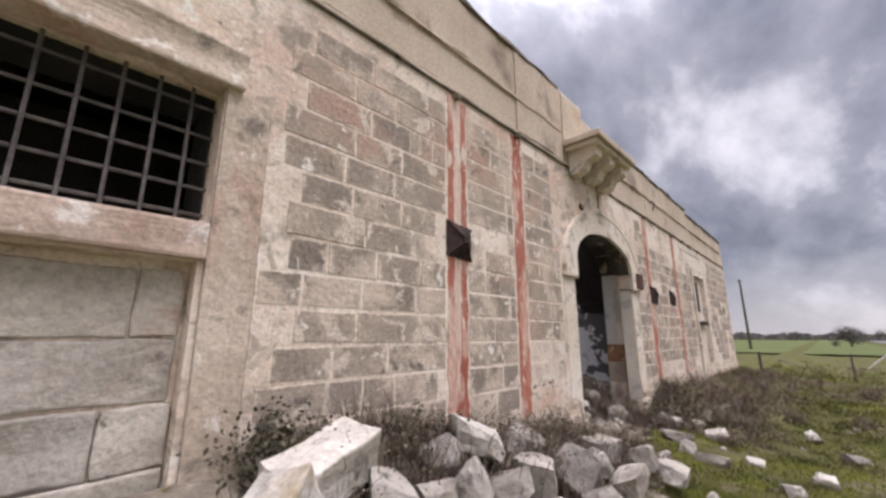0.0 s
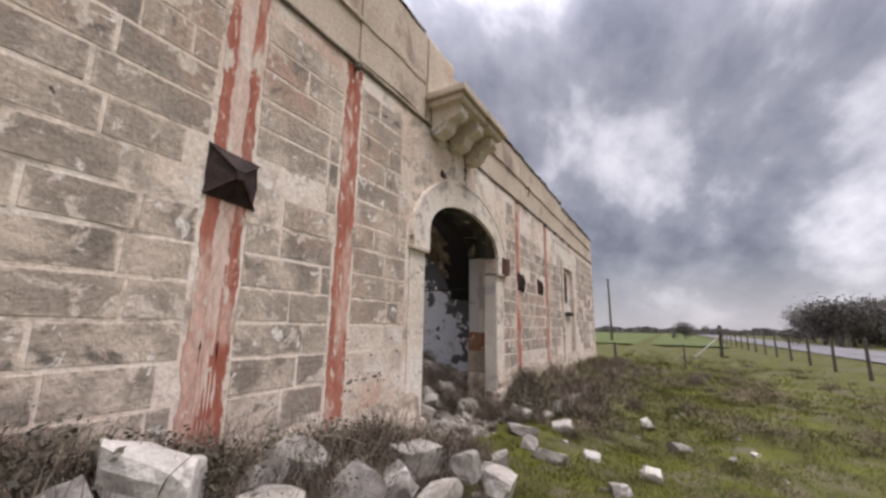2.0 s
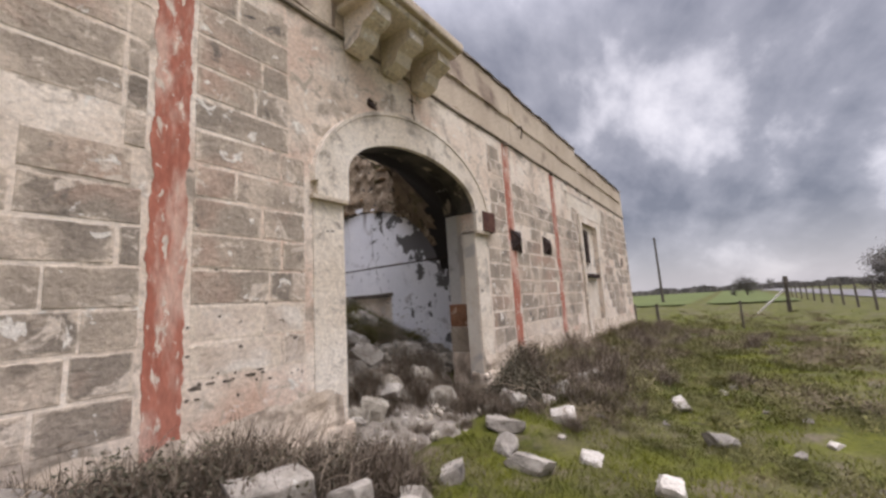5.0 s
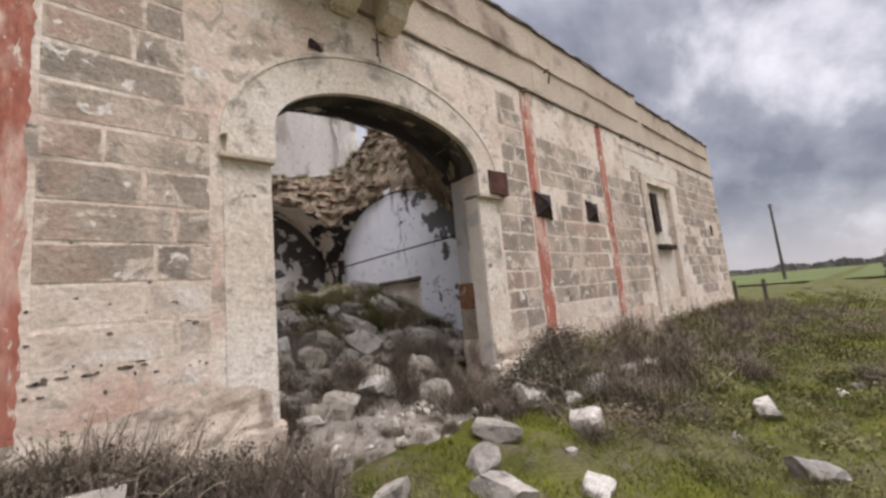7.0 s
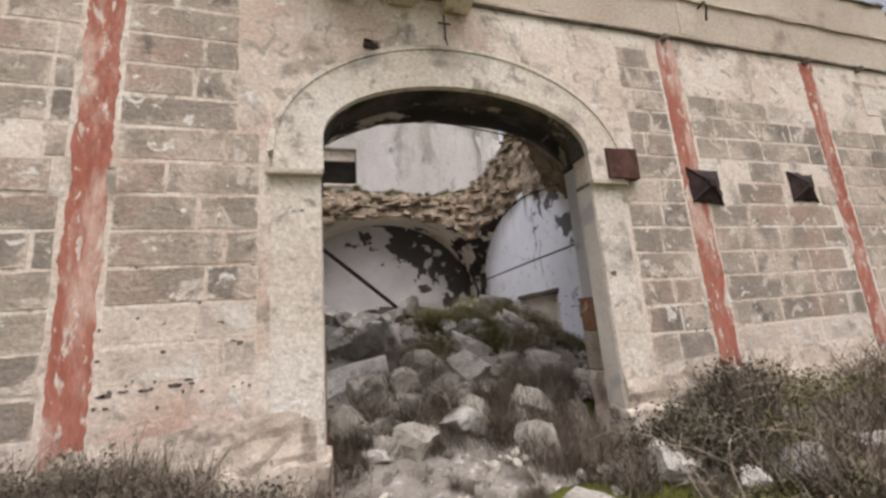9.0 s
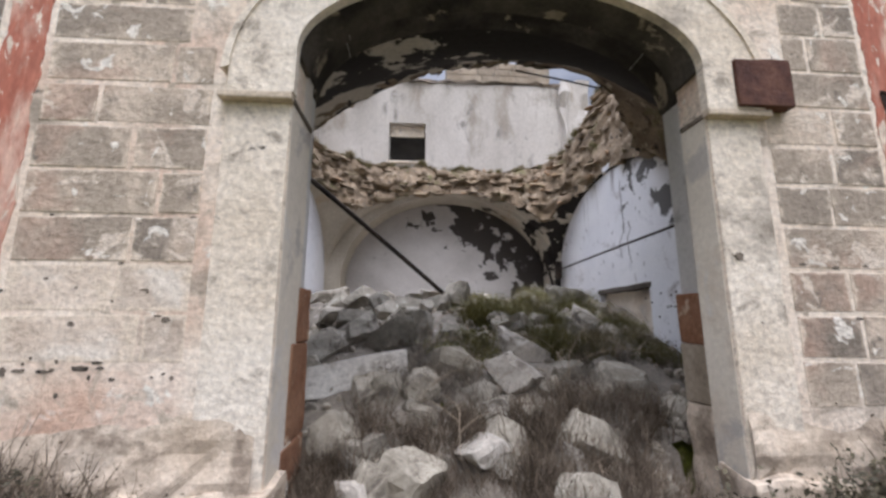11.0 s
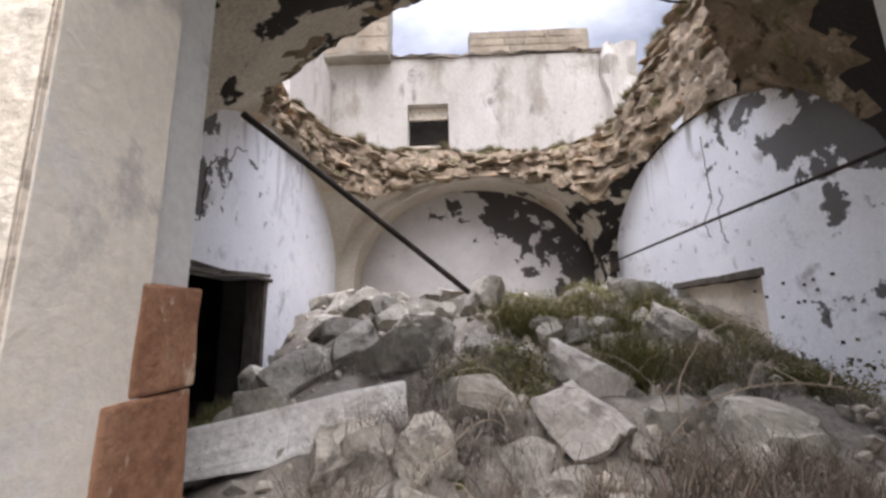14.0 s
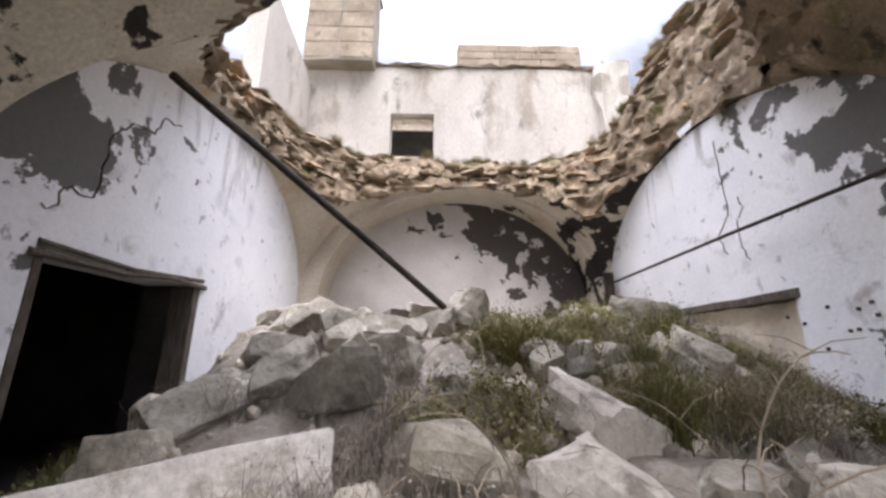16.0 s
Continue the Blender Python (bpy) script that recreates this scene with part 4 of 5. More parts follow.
tagged(new("broken_vault_edge", mesh_of("broken_vault_edge", rv, rf, M_rim, True)), "ragged ochre masonry edge of the collapsed vault", "broken masonry", kind="structure")
tagged(new("roof", mesh_of("roof", tv, tf, M_roof)), "flat grey roof terrace with weeds", "roof", kind="structure")

# unseen outer walls added to keep daylight out of the closed interior
for name, v in (("wall_end", box(END_X - 0.35, 0.625, -0.4, END_X - 0.002, 8.3, 4.6)), ("wall_rear", box(-8.0, 8.31, -0.4, END_X, 8.7, 4.6)), ("wall_west", box(-8.0, 0.625, -0.4, -7.65, 8.3, 4.6))):
    tagged(new(name, mesh_of(name, *v, M_wall)), "unseen tufa outer wall added to block light", "wall", kind="structure")

# left doorway frame; near-black liners, walls and floor paint the room's darkness
door = thing("door_1", None, label="broken dark doorway with sagging timber lintel", category="doorway", kind="structure")
child("lintel_plank", mesh_of("lintel_plank", *tube([(4.305, 2.06, 1.80), (4.315, 2.7, 1.80), (4.315, 3.2, 1.86), (4.31, 3.70, 1.85)], 0.026), M_wood), door)
child("lintel_plank", mesh_of("lintel_plank", *tube([(4.30, 2.10, 1.87), (4.325, 2.8, 1.84), (4.31, 3.66, 1.91)], 0.018), M_wood), door)
child("reveal", bevel_box("reveal", 3.81, 3.60, -0.2, 4.10, 3.637, 1.855, M_shade, 0.004), door, label="doorway reveal liner, near-black to paint its shade")
child("reveal", bevel_box("reveal", 3.81, 2.103, -0.2, 4.15, 2.13, 1.855, M_shade, 0.004), door, label="doorway reveal liner, near-black to paint its shade")
child("post", bevel_box("post", 4.10, 3.55, 0.5, 4.31, 3.638, 1.84, M_wood, 0.008, 0.01, 3), door)
child("post", bevel_box("post", 4.16, 2.105, 0.2, 4.30, 2.16, 1.84, M_wood, 0.008, 0.01, 3), door)
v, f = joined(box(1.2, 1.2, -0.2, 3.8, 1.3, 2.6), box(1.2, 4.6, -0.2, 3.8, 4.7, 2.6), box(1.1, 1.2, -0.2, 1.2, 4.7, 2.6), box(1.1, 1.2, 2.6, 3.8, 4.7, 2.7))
tagged(new("wall_side_room", mesh_of("wall_side_room", v, f, M_shade)), "side room walls, near-black to paint the lack of light", "wall", kind="structure")
tagged(new("floor_side_room", mesh_of("floor_side_room", [(1.2, 1.3, 0.2), (3.95, 1.3, 0.32), (3.95, 4.6, 0.42), (1.2, 4.6, 0.3)], [(0, 1, 2, 3)], M_shade)), "side room floor, near-black to paint its shade", "floor", kind="structure")

# right niche with rough infill
niche = thing("window_2", bevel_box("infill", RX1 + 0.10, 3.0, 0.6, RX1 + 0.42, 4.45, 1.70, M_reveal, 0.01, 0.03, 6), label="low walled-up window with timber lintel", category="window", kind="structure")
child("lintel", bevel_box("lintel", RX1 - 0.012, 2.96, 1.70, RX1 + 0.2, 4.5, 1.775, M_wood, 0.01, 0.012, 4), niche)

# cracks in the whitewash
for name, x, pts in (("crack", 4.303, ((2.06, 2.07), (2.15, 2.09), (2.16, 2.20), (2.36, 2.22), (2.38, 2.64), (2.53, 2.86), (2.74, 2.90), (2.82, 3.09), (3.02, 3.14))),
                     ("crack", 9.297, ((3.53, 3.38), (3.51, 2.91), (3.52, 2.56), (3.68, 2.42), (3.60, 2.20))), ("crack", 9.297, ((3.36, 2.70), (3.32, 2.58), (3.43, 2.49), (3.42, 2.27), (3.35, 2.09)))):
    kinked, cr = [], random.Random(5)
    for (ya, za), (yb, zb) in zip(pts[:-1], pts[1:]):
        kinked += [(ya + (yb - ya) * f + cr.gauss(0, 0.012) * (f > 0), za + (zb - za) * f + cr.gauss(0, 0.012) * (f > 0)) for f in (0, 0.25, 0.5, 0.75)]
    pts = kinked + [pts[-1]]
    side = bpy.data.objects["wall_left" if x < 6 else "wall_right"]
    child(name, mesh_of(name, *tube([(x, y, z) for y, z in pts], 0.006 if x < 6 else 0.005, 4), M_dark_flake), side, label="dark crack in whitewashed plaster")
for k in range(26):
    y, z = 2.0 + 1.2 * random.Random(k).random(), 0.95 + 0.7 * random.Random(k + 99).random() ** 2
    child("pit", bevel_box("pit", 9.292, y, z, 9.301, y + 0.03, z + 0.025, M_dark_flake, 0.004), bpy.data.objects["wall_right"], label="dark pit in the plaster")

# fallen beam and iron tie rod
thing("fallen_beam", mesh_of("fallen_beam", *tube([(4.50, 2.54, 3.28), (5.2, 2.76, 2.73), (6.0, 3.03, 2.09), (6.70, 3.28, 1.52)], [0.034, 0.032, 0.03, 0.028], 8), M_beam), label="charred round timber fallen from the vault onto rubble", category="beam")
tie = thing("tie_rod", mesh_of("rod", *tube([(9.16, 5.95, 2.30), (9.16, 3.4, 2.335), (9.18, 0.63, 2.36)], 0.016), M_beam), label="thin dark iron tie rod along the wall", category="tie rod")
child("anchor", bevel_box("anchor", 9.10, 5.88, 2.12, 9.22, 6.0, 2.48, M_beam, 0.01), tie)

# ---- the white house on the terrace ----
house = thing("upper_house", slab_wall("wall", [-1.0, 5.41, 6.40, 11.0], [4.3, 5.45, 6.57, 7.82], lambda x, z: 5.41 < x < 6.40 and 5.45 < z < 6.57, 7.95, 8.35, M_upper), label="white rendered upper storey standing on the terrace", category="house")
child("cornice", along("cornice", -1.0, 11.02, [(7.90, 7.82), (7.90, 7.88), (8.4, 7.90), (8.4, 7.82)], M_coping, 0.09), house)
child("roof_block", bevel_box("roof_block", 6.97, 8.0, 7.90, 9.95, 8.6, 8.55, M_roof, 0.02, 0.03, 4), house, label="raised block of bare tufa on the roof")
win = child("window", bevel_box("window_frame", 5.43, 8.12, 6.25, 6.38, 8.18, 6.55, M_plaster, 0.01), house)
child("sill", bevel_box("sill", 5.36, 7.90, 5.40, 6.45, 8.0, 5.46, M_plaster, 0.01), win)
# near-black sheet paints the dark behind the house window
child("dark_room", bevel_box("dark_room", 5.3, 8.7, 5.2, 6.6, 8.8, 6.7, M_shade, 0.01), win)
child("pier", bevel_box("pier", 10.2, 7.78, 4.62, 10.98, 7.96, 7.95, M_upper, 0.05, 0.13, 7), house)
for k in range(3):
    for n in range(6):
        off = 0.12 * (k % 2)
        child("course_stone", bevel_box("course_stone", max(6.975, 6.98 + n * 0.495 - off), 7.985, 7.93 + 0.205 * k, 6.98 + (n + 1) * 0.495 - off - 0.02, 8.02, 8.12 + 0.205 * k, M_tan, 0.012, 0.015, 2, n + 7 * k), house)
tower = thing("stair_turret", bevel_box("turret_body", 3.4, 7.6, 7.7, 5.0, 8.3, 9.9, M_roof, 0.02, 0.03, 4), label="square tufa stair turret on the roof", category="turret")
child("coping", bevel_box("coping", 3.36, 7.56, 9.902, 5.04, 8.34, 10.0, M_coping, 0.02, 0.04, 6), tower, label="crumbled dark coping")
for k in range(5):
    for side, (a, b) in enumerate(((3.42, 4.2), (4.23, 4.98))):
        child("course_stone", bevel_box("course_stone", a + 0.012, 7.585, 7.78 + 0.42 * k, b - 0.012, 7.62, 8.17 + 0.42 * k, M_tan, 0.012, 0.012, 2, k + side), tower)
stair = thing("terrace_side_wall", mesh_of("side_wall", *joined(([(3.2, 5.6, 4.6), (3.2, 7.95, 4.6), (3.2, 7.95, 7.6), (3.2, 5.6, 7.9), (3.55, 5.6, 4.6), (3.55, 7.95, 4.6), (3.55, 7.95, 7.3), (3.55, 5.6, 7.7)], [(0, 1, 2, 3), (7, 6, 5, 4), (0, 4, 5, 1), (1, 5, 6, 2), (2, 6, 7, 3), (3, 7, 4, 0)])), M_upper), label="white rendered wall rising beside the terrace", category="wall")


# ---- stones ----
def rock_mesh(name, seed, mat, flat=0.8, sides=9, rough=0.055, fine=3):
    """A broken building stone: a ball cut to an uneven block by planes, with chipped corners and a rough skin."""
    r = random.Random(seed)
    bm = bmesh.new()
    bmesh.ops.create_icosphere(bm, subdivisions=fine, radius=1.25)
    planes = []
    for axis, d in (((1, 0, 0), 0.80), ((-1, 0, 0), 0.80), ((0, 1, 0), 0.62), ((0, -1, 0), 0.62), ((0, 0, 1), 0.52), ((0, 0, -1), 0.52)):
        n = (Vector(axis) + Vector((r.gauss(0, 0.17), r.gauss(0, 0.17), r.gauss(0, 0.17)))).normalized()
        planes.append((n, d * r.uniform(0.8, 1.15)))
    for _ in range(sides):
        n = Vector((r.gauss(0, 1), r.gauss(0, 1), r.gauss(0, 1))).normalized()
        planes.append((n, r.uniform(0.58, 0.86)))
    for _ in range(3):
        for p in bm.verts:
            for n, d in planes:
                over = p.co.dot(n) - d
                if over > 0:
                    p.co -= n * over
    for p in bm.verts:
        p.co += rough * Vector(noise.noise_vector(p.co * 2.5 + Vector((seed, 0, 0)))) + rough * 0.7 * Vector(noise.noise_vector(p.co * 8 + Vector((0, seed, 0))))
        p.co.z *= flat / 0.8
    me = bpy.data.meshes.new(name)
    bm.to_mesh(me)
    bm.free()
    me.materials.append(mat)
    return me


def block_mesh(name, seed, mat, lx, ly, lz):
    r = random.Random(seed)
    me = bevel_box(name, -lx, -ly, -lz, lx, ly, lz, mat, 0.05 * min(lx, ly, lz) + 0.012, 0.035 + 0.03 * r.random(), 3, seed)
    return me


ROCKS = [rock_mesh("stone", s, M_stone, 0.6 + 0.07 * (s % 5), 7 + s % 5) for s in range(10)]
ROOM_ROCKS = []
for me in ROCKS:
    dusty = me.copy()
    dusty.materials[0] = M_roomstone
    ROOM_ROCKS.append(dusty)
PALES = [rock_mesh("stone", 20 + s, M_stonepale, 0.6 + 0.1 * (s % 3), 9, 0.085) for s in range(4)]
RIMS = [rock_mesh("stone", 40 + s, M_rimstone, 0.55 + 0.1 * (s % 4), 8, 0.055, 2) for s in range(8)]
BLOCKS = [block_mesh("stone", 60 + s, M_stone, 0.30 + 0.05 * s, 0.19, 0.16) for s in range(3)] + [block_mesh("stone", 66, M_stonepale, 0.34, 0.18, 0.15)]


def put_rock(me, x, y, size, turn=(0, 0, 0), lift=0.25, z=None, label="angular grey limestone block fallen on the ground", group="fallen stones"):
    zz = (ground_z(x, y) if z is None else z) + lift * size
    ob = new("stone", me)
    ob.matrix_basis = pose(x, y, zz, *turn) @ Matrix.Diagonal((size, size, size, 1))
    return tagged(ob, label, "stone", group)


def put_top(me, x, y, ztop, size, turn, label, group="fallen stones", half=0.48):
    """A stone with its top near ztop."""
    ob = new("stone", me)
    ob.matrix_basis = pose(x, y, ztop - half * size, *turn) @ Matrix.Diagonal((size, size, size, 1))
    return tagged(ob, label, "stone", group)


rng = random.Random(11)
GREY_L, PALE_L = "angular grey limestone lump in the heap by the wall", "pale squared limestone block in the heap by the wall"
# heap of stones along the wall
for x, y, z, s in ((2.12, -0.52, 0.88, 0.20), (1.50, -0.78, 0.84, 0.20), (1.76, -0.84, 0.80, 0.19), (2.02, -0.84, 0.76, 0.21), (2.42, -0.84, 0.72, 0.23), (2.86, -0.80, 0.68, 0.25), (3.48, -0.82, 0.60, 0.24),
                   (3.92, -0.80, 0.54, 0.21), (4.70, -0.98, 0.46, 0.19), (4.10, -1.06, 0.42, 0.22), (4.92, -1.18, 0.32, 0.18), (3.32, -1.14, 0.44, 0.18), (2.70, -1.1, 0.5, 0.2), (5.30, -0.92, 0.20, 0.16),
                   (1.15, -1.0, 0.75, 0.22), (0.7, -1.05, 0.7, 0.22), (1.9, -1.15, 0.55, 0.2), (3.05, -0.45, 0.72, 0.16), (3.75, -0.5, 0.55, 0.15), (0.4, -0.9, 0.8, 0.2)):
    put_top(rng.choice(ROCKS), x, y, z, s, (rng.uniform(-40, 40), rng.uniform(-40, 40), rng.uniform(0, 360)), GREY_L)
put_top(BLOCKS[3], 1.22, -0.55, 1.10, 0.85, (8, -12, 12), PALE_L, half=0.2)
put_top(BLOCKS[3], 0.82, -0.78, 0.98, 0.8, (-14, -30, 30), PALE_L, half=0.25)
put_top(PALES[0], 2.45, -0.56, 1.00, 0.28, (20, 15, 40), PALE_L)
put_top(ROCKS[3], 3.36, -0.36, 0.74, 0.26, (10, 38, -25), GREY_L)
put_top(BLOCKS[0], 4.38, -0.66, 0.58, 0.7, (6, 4, -8), PALE_L, half=0.18)
# single stones in the grass
GRASS_L = "pale limestone lying in the grass"
for me, x, y, z, s, rz in ((ROCKS[1], 5.9, -0.82, 0.16, 0.15, 30), (ROCKS[2], 6.44, -1.25, 0.12, 0.20, 80), (PALES[1], 6.64, -2.31, 0.05, 0.16, 10), (ROCKS[4], 7.88, -2.6, 0.04, 0.16, 50),
                           (PALES[2], 7.85, -1.06, 0.14, 0.22, 20), (PALES[3], 7.86, -0.44, 0.30, 0.22, 70), (ROCKS[5], 7.05, -0.68, 0.22, 0.24, 140), (ROCKS[6], 8.57, -0.78, 0.30, 0.26, 15),
                           (PALES[0], 8.72, -0.22, 0.42, 0.18, 95), (ROCKS[7], 6.6, -0.95, 0.12, 0.16, 0), (PALES[1], 9.17, -2.15, 0.05, 0.15, 20), (PALES[2], 6.95, -1.62, 0.02, 0.15, 5), (ROCKS[8], 9.2, -0.85, 0.3, 0.22, 60),
                           (PALES[0], 9.7, -0.9, 0.3, 0.16, 60), (ROCKS[9], 5.95, -2.05, 0.03, 0.15, 200), (PALES[3], 8.2, -0.75, 0.2, 0.14, 33), (ROCKS[0], 5.80, -0.25, 0.24, 0.16, 120)):
    put_top(me, x, y, z, s, (rng.uniform(-15, 15), rng.uniform(-15, 15), rz), GRASS_L)
for _ in range(26):
    x, y = rng.uniform(5.0, 14), rng.uniform(-3.6, -0.4)
    put_rock(rng.choice(ROCKS + PALES), x, y, rng.choice((0.05, 0.06, 0.08)), (rng.uniform(-25, 25), rng.uniform(-25, 25), rng.uniform(0, 360)), 0.15, label="small pale stone half sunk in grass", group="scattered stones")
# large stones in the room
ROOM_L = "large angular fallen stone on the rubble mound"
SLAB = block_mesh("stone", 91, M_slab, 0.70, 0.27, 0.12)
ob = tagged(new("stone_slab", SLAB), "long pale squared stone slab lying on rubble", "stone slab")
ob.matrix_basis = pose(5.42, 1.52, 0.74, -14, -9, 16)
for me, x, y, z, s, rx, ry, rz in ((ROOM_ROCKS[0], 5.28, 2.30, 1.12, 0.36, 20, -38, 30), (ROOM_ROCKS[1], 5.52, 2.66, 1.33, 0.22, 15, 30, 80), (ROOM_ROCKS[2], 5.95, 2.22, 1.22, 0.27, -10, 15, 130), (ROOM_ROCKS[4], 5.85, 2.85, 1.45, 0.19, 25, 10, 20),
                                   (ROOM_ROCKS[5], 6.12, 2.62, 1.40, 0.20, 0, -25, 60), (PALES[0], 7.30, 1.88, 1.10, 0.30, 12, 28, 10), (PALES[2], 7.06, 1.46, 0.95, 0.30, 30, 12, 60), (ROOM_ROCKS[5], 8.35, 3.40, 1.72, 0.33, 5, 12, 30), (ROOM_ROCKS[7], 8.20, 2.62, 1.36, 0.26, 12, 5, 80), (ROOM_ROCKS[3], 7.92, 1.36, 0.84, 0.32, 8, 20, 15), (ROOM_ROCKS[8], 4.73, 2.73, 0.95, 0.22, 14, 8, 40), (ROOM_ROCKS[4], 4.78, 3.05, 1.05, 0.19, -10, 10, 110), (ROOM_ROCKS[6], 7.2, 2.55, 1.36, 0.19, 20, 12, 50), (ROOM_ROCKS[6], 6.55, 1.62, 1.00, 0.32, 10, 40, 100),
                                   (ROOM_ROCKS[7], 5.88, 1.36, 0.74, 0.25, -8, 12, 40), (ROOM_ROCKS[1], 7.60, 1.40, 0.76, 0.30, 20, 10, 150), (PALES[3], 7.0, 1.08, 0.62, 0.24, -6, 4, 25), (ROOM_ROCKS[8], 8.45, 4.2, 1.72, 0.30, 5, 5, 10),
                                   (ROOM_ROCKS[9], 6.75, 3.25, 1.72, 0.26, 10, 20, 70), (ROOM_ROCKS[3], 5.50, 1.18, 0.58, 0.22, 30, 20, 0), (ROOM_ROCKS[1], 6.20, 3.30, 1.60, 0.16, 5, 8, 20), (ROOM_ROCKS[3], 6.35, 2.95, 1.48, 0.14, 8, -12, 75),
                                   (ROOM_ROCKS[2], 8.9, 3.6, 1.45, 0.28, 0, 10, 45), (ROOM_ROCKS[6], 5.0, 3.3, 1.15, 0.26, 10, 20, 10), (ROOM_ROCKS[0], 7.9, 2.3, 1.05, 0.24, 12, 0, 70), (ROOM_ROCKS[8], 6.2, 0.42, 0.48, 0.24, 20, -10, 40),
                                   (PALES[0], 6.62, 0.62, 0.55, 0.20, -20, 10, 100), (ROOM_ROCKS[4], 6.85, 1.02, 0.66, 0.22, 20, 30, 10), (ROOM_ROCKS[2], 6.3, 1.05, 0.62, 0.2, 0, 15, 60), (ROOM_ROCKS[9], 5.85, 0.75, 0.5, 0.2, 10, 0, 20), (PALES[1], 7.2, 0.55, 0.48, 0.19, 25, -18, 130)):
    put_top(me, x, y, z, s, (rx, ry, rz), ROOM_L, "large room stones")
put_top(BLOCKS[3], 6.42, 3.32, 1.66, 0.5, (6, 8, 20), "pale squared stone on top of the rubble mound", "large room stones", 0.15)
count = 0
while count < 140:
    x, y = rng.uniform(4.5, 9.1), rng.uniform(0.05, 4.6)
    if y < 0.75 and not 5.65 < x < 7.8:
        continue
    if 6.2 < x < 6.8 and y < 0.3:
        continue
    if x > 7.4 and y > 1.8 and rng.random() < 0.6:
        continue
    size = rng.choice((0.09, 0.12, 0.14, 0.17, 0.20, 0.22)) * (1.25 if x < 6.6 and y > 1.6 else 1.0)
    put_rock(rng.choice(ROOM_ROCKS if rng.random() < 0.94 else PALES), x, y, size, (rng.uniform(-45, 45), rng.uniform(-45, 45), rng.uniform(0, 360)), 0.18,
             label="grey fallen building stone in the rubble heap", group="rubble heap stones")
    count += 1
# small rubble between them, and stones wedged in the broken edge of the vault: too many to count
def strewn(name, spots, mat, label):
    verts, faces = [], []
    for me, m in spots:
        n = len(verts)
        verts += [m @ q.co for q in me.vertices]
        faces += [tuple(n + i for i in q.vertices) for q in me.polygons]
    return tagged(new(name, mesh_of(name, verts, faces, mat)), label, "rubble", kind="stuff")


def chip_mesh(seed):
    r = random.Random(seed)
    bm = bmesh.new()
    bmesh.ops.create_icosphere(bm, subdivisions=1, radius=1.0)
    for p in bm.verts:
        p.co = Vector((p.co.x * r.uniform(0.7, 1.1), p.co.y * r.uniform(0.5, 0.9), p.co.z * r.uniform(0.4, 0.7)))
    me = bpy.data.meshes.new("chip")
    bm.to_mesh(me)
    bm.free()
    return me


CHIPS = [chip_mesh(s) for s in range(8)]
turned = lambda s: pose(0, 0, 0, rng.uniform(0, 360), rng.uniform(0, 360), rng.uniform(0, 360)) @ Matrix.Diagonal((s, s, s, 1))
spots = []
for _ in range(2600):
    x, y = rng.uniform(4.4, 9.2), rng.uniform(-0.3, 5.5)
    if y < 0.7 and not 5.55 < x < 7.85:
        continue
    if x < 6.8 and rng.random() < 0.5:
        continue
    s = rng.choice((0.02, 0.03, 0.04, 0.055, 0.07))
    spots.append((rng.choice(CHIPS), Matrix.Translation((x, y, ground_z(x, y) + 0.03 + s * 0.3)) @ turned(s)))
strewn("small_rubble", spots, surface("broken_stone_chips", (0.30, 0.265, 0.215), (0.50, 0.45, 0.38), 5.0, island=0.45, bump=0.4), "small broken stones and mortar lumps")
spots = []
for _ in range(700):
    p, a = rng.choice(rim_points)
    if math.sin(a) < -0.7 and rng.random() < 0.5:
        continue
    s = rng.choice((0.015, 0.02, 0.03, 0.04, 0.055))
    spots.append((rng.choice(CHIPS), Matrix.Translation(p + Vector((rng.gauss(0, 0.02), rng.gauss(0, 0.02), rng.gauss(0, 0.02)))) @ turned(s)))
for _ in range(400):
    p, a = rng.choice(rim_points)
    if math.sin(a) < -0.6:
        continue
    s = rng.choice((0.05, 0.07, 0.09, 0.11, 0.14))
    spots.append((rng.choice(RIMS), Matrix.Translation(p) @ pose(0, 0, 0, rng.uniform(-9, 9), rng.uniform(-9, 9), math.degrees(a) + 90 + rng.uniform(-30, 30)) @ Matrix.Diagonal((s * 1.9, s * 1.2, s * 0.42, 1))))
strewn("vault_rubble", spots, M_rimstone, "ochre rubble stones wedged in the broken vault edge")
thing("bent_bar", mesh_of("bent_bar", *tube([(7.35, 2.10, 4.18), (8.0, 2.3, 4.22), (8.55, 2.55, 4.30), (8.8, 2.7, 4.42)], 0.012), M_beam), label="bent iron bar sticking out of the broken vault", category="iron bar")


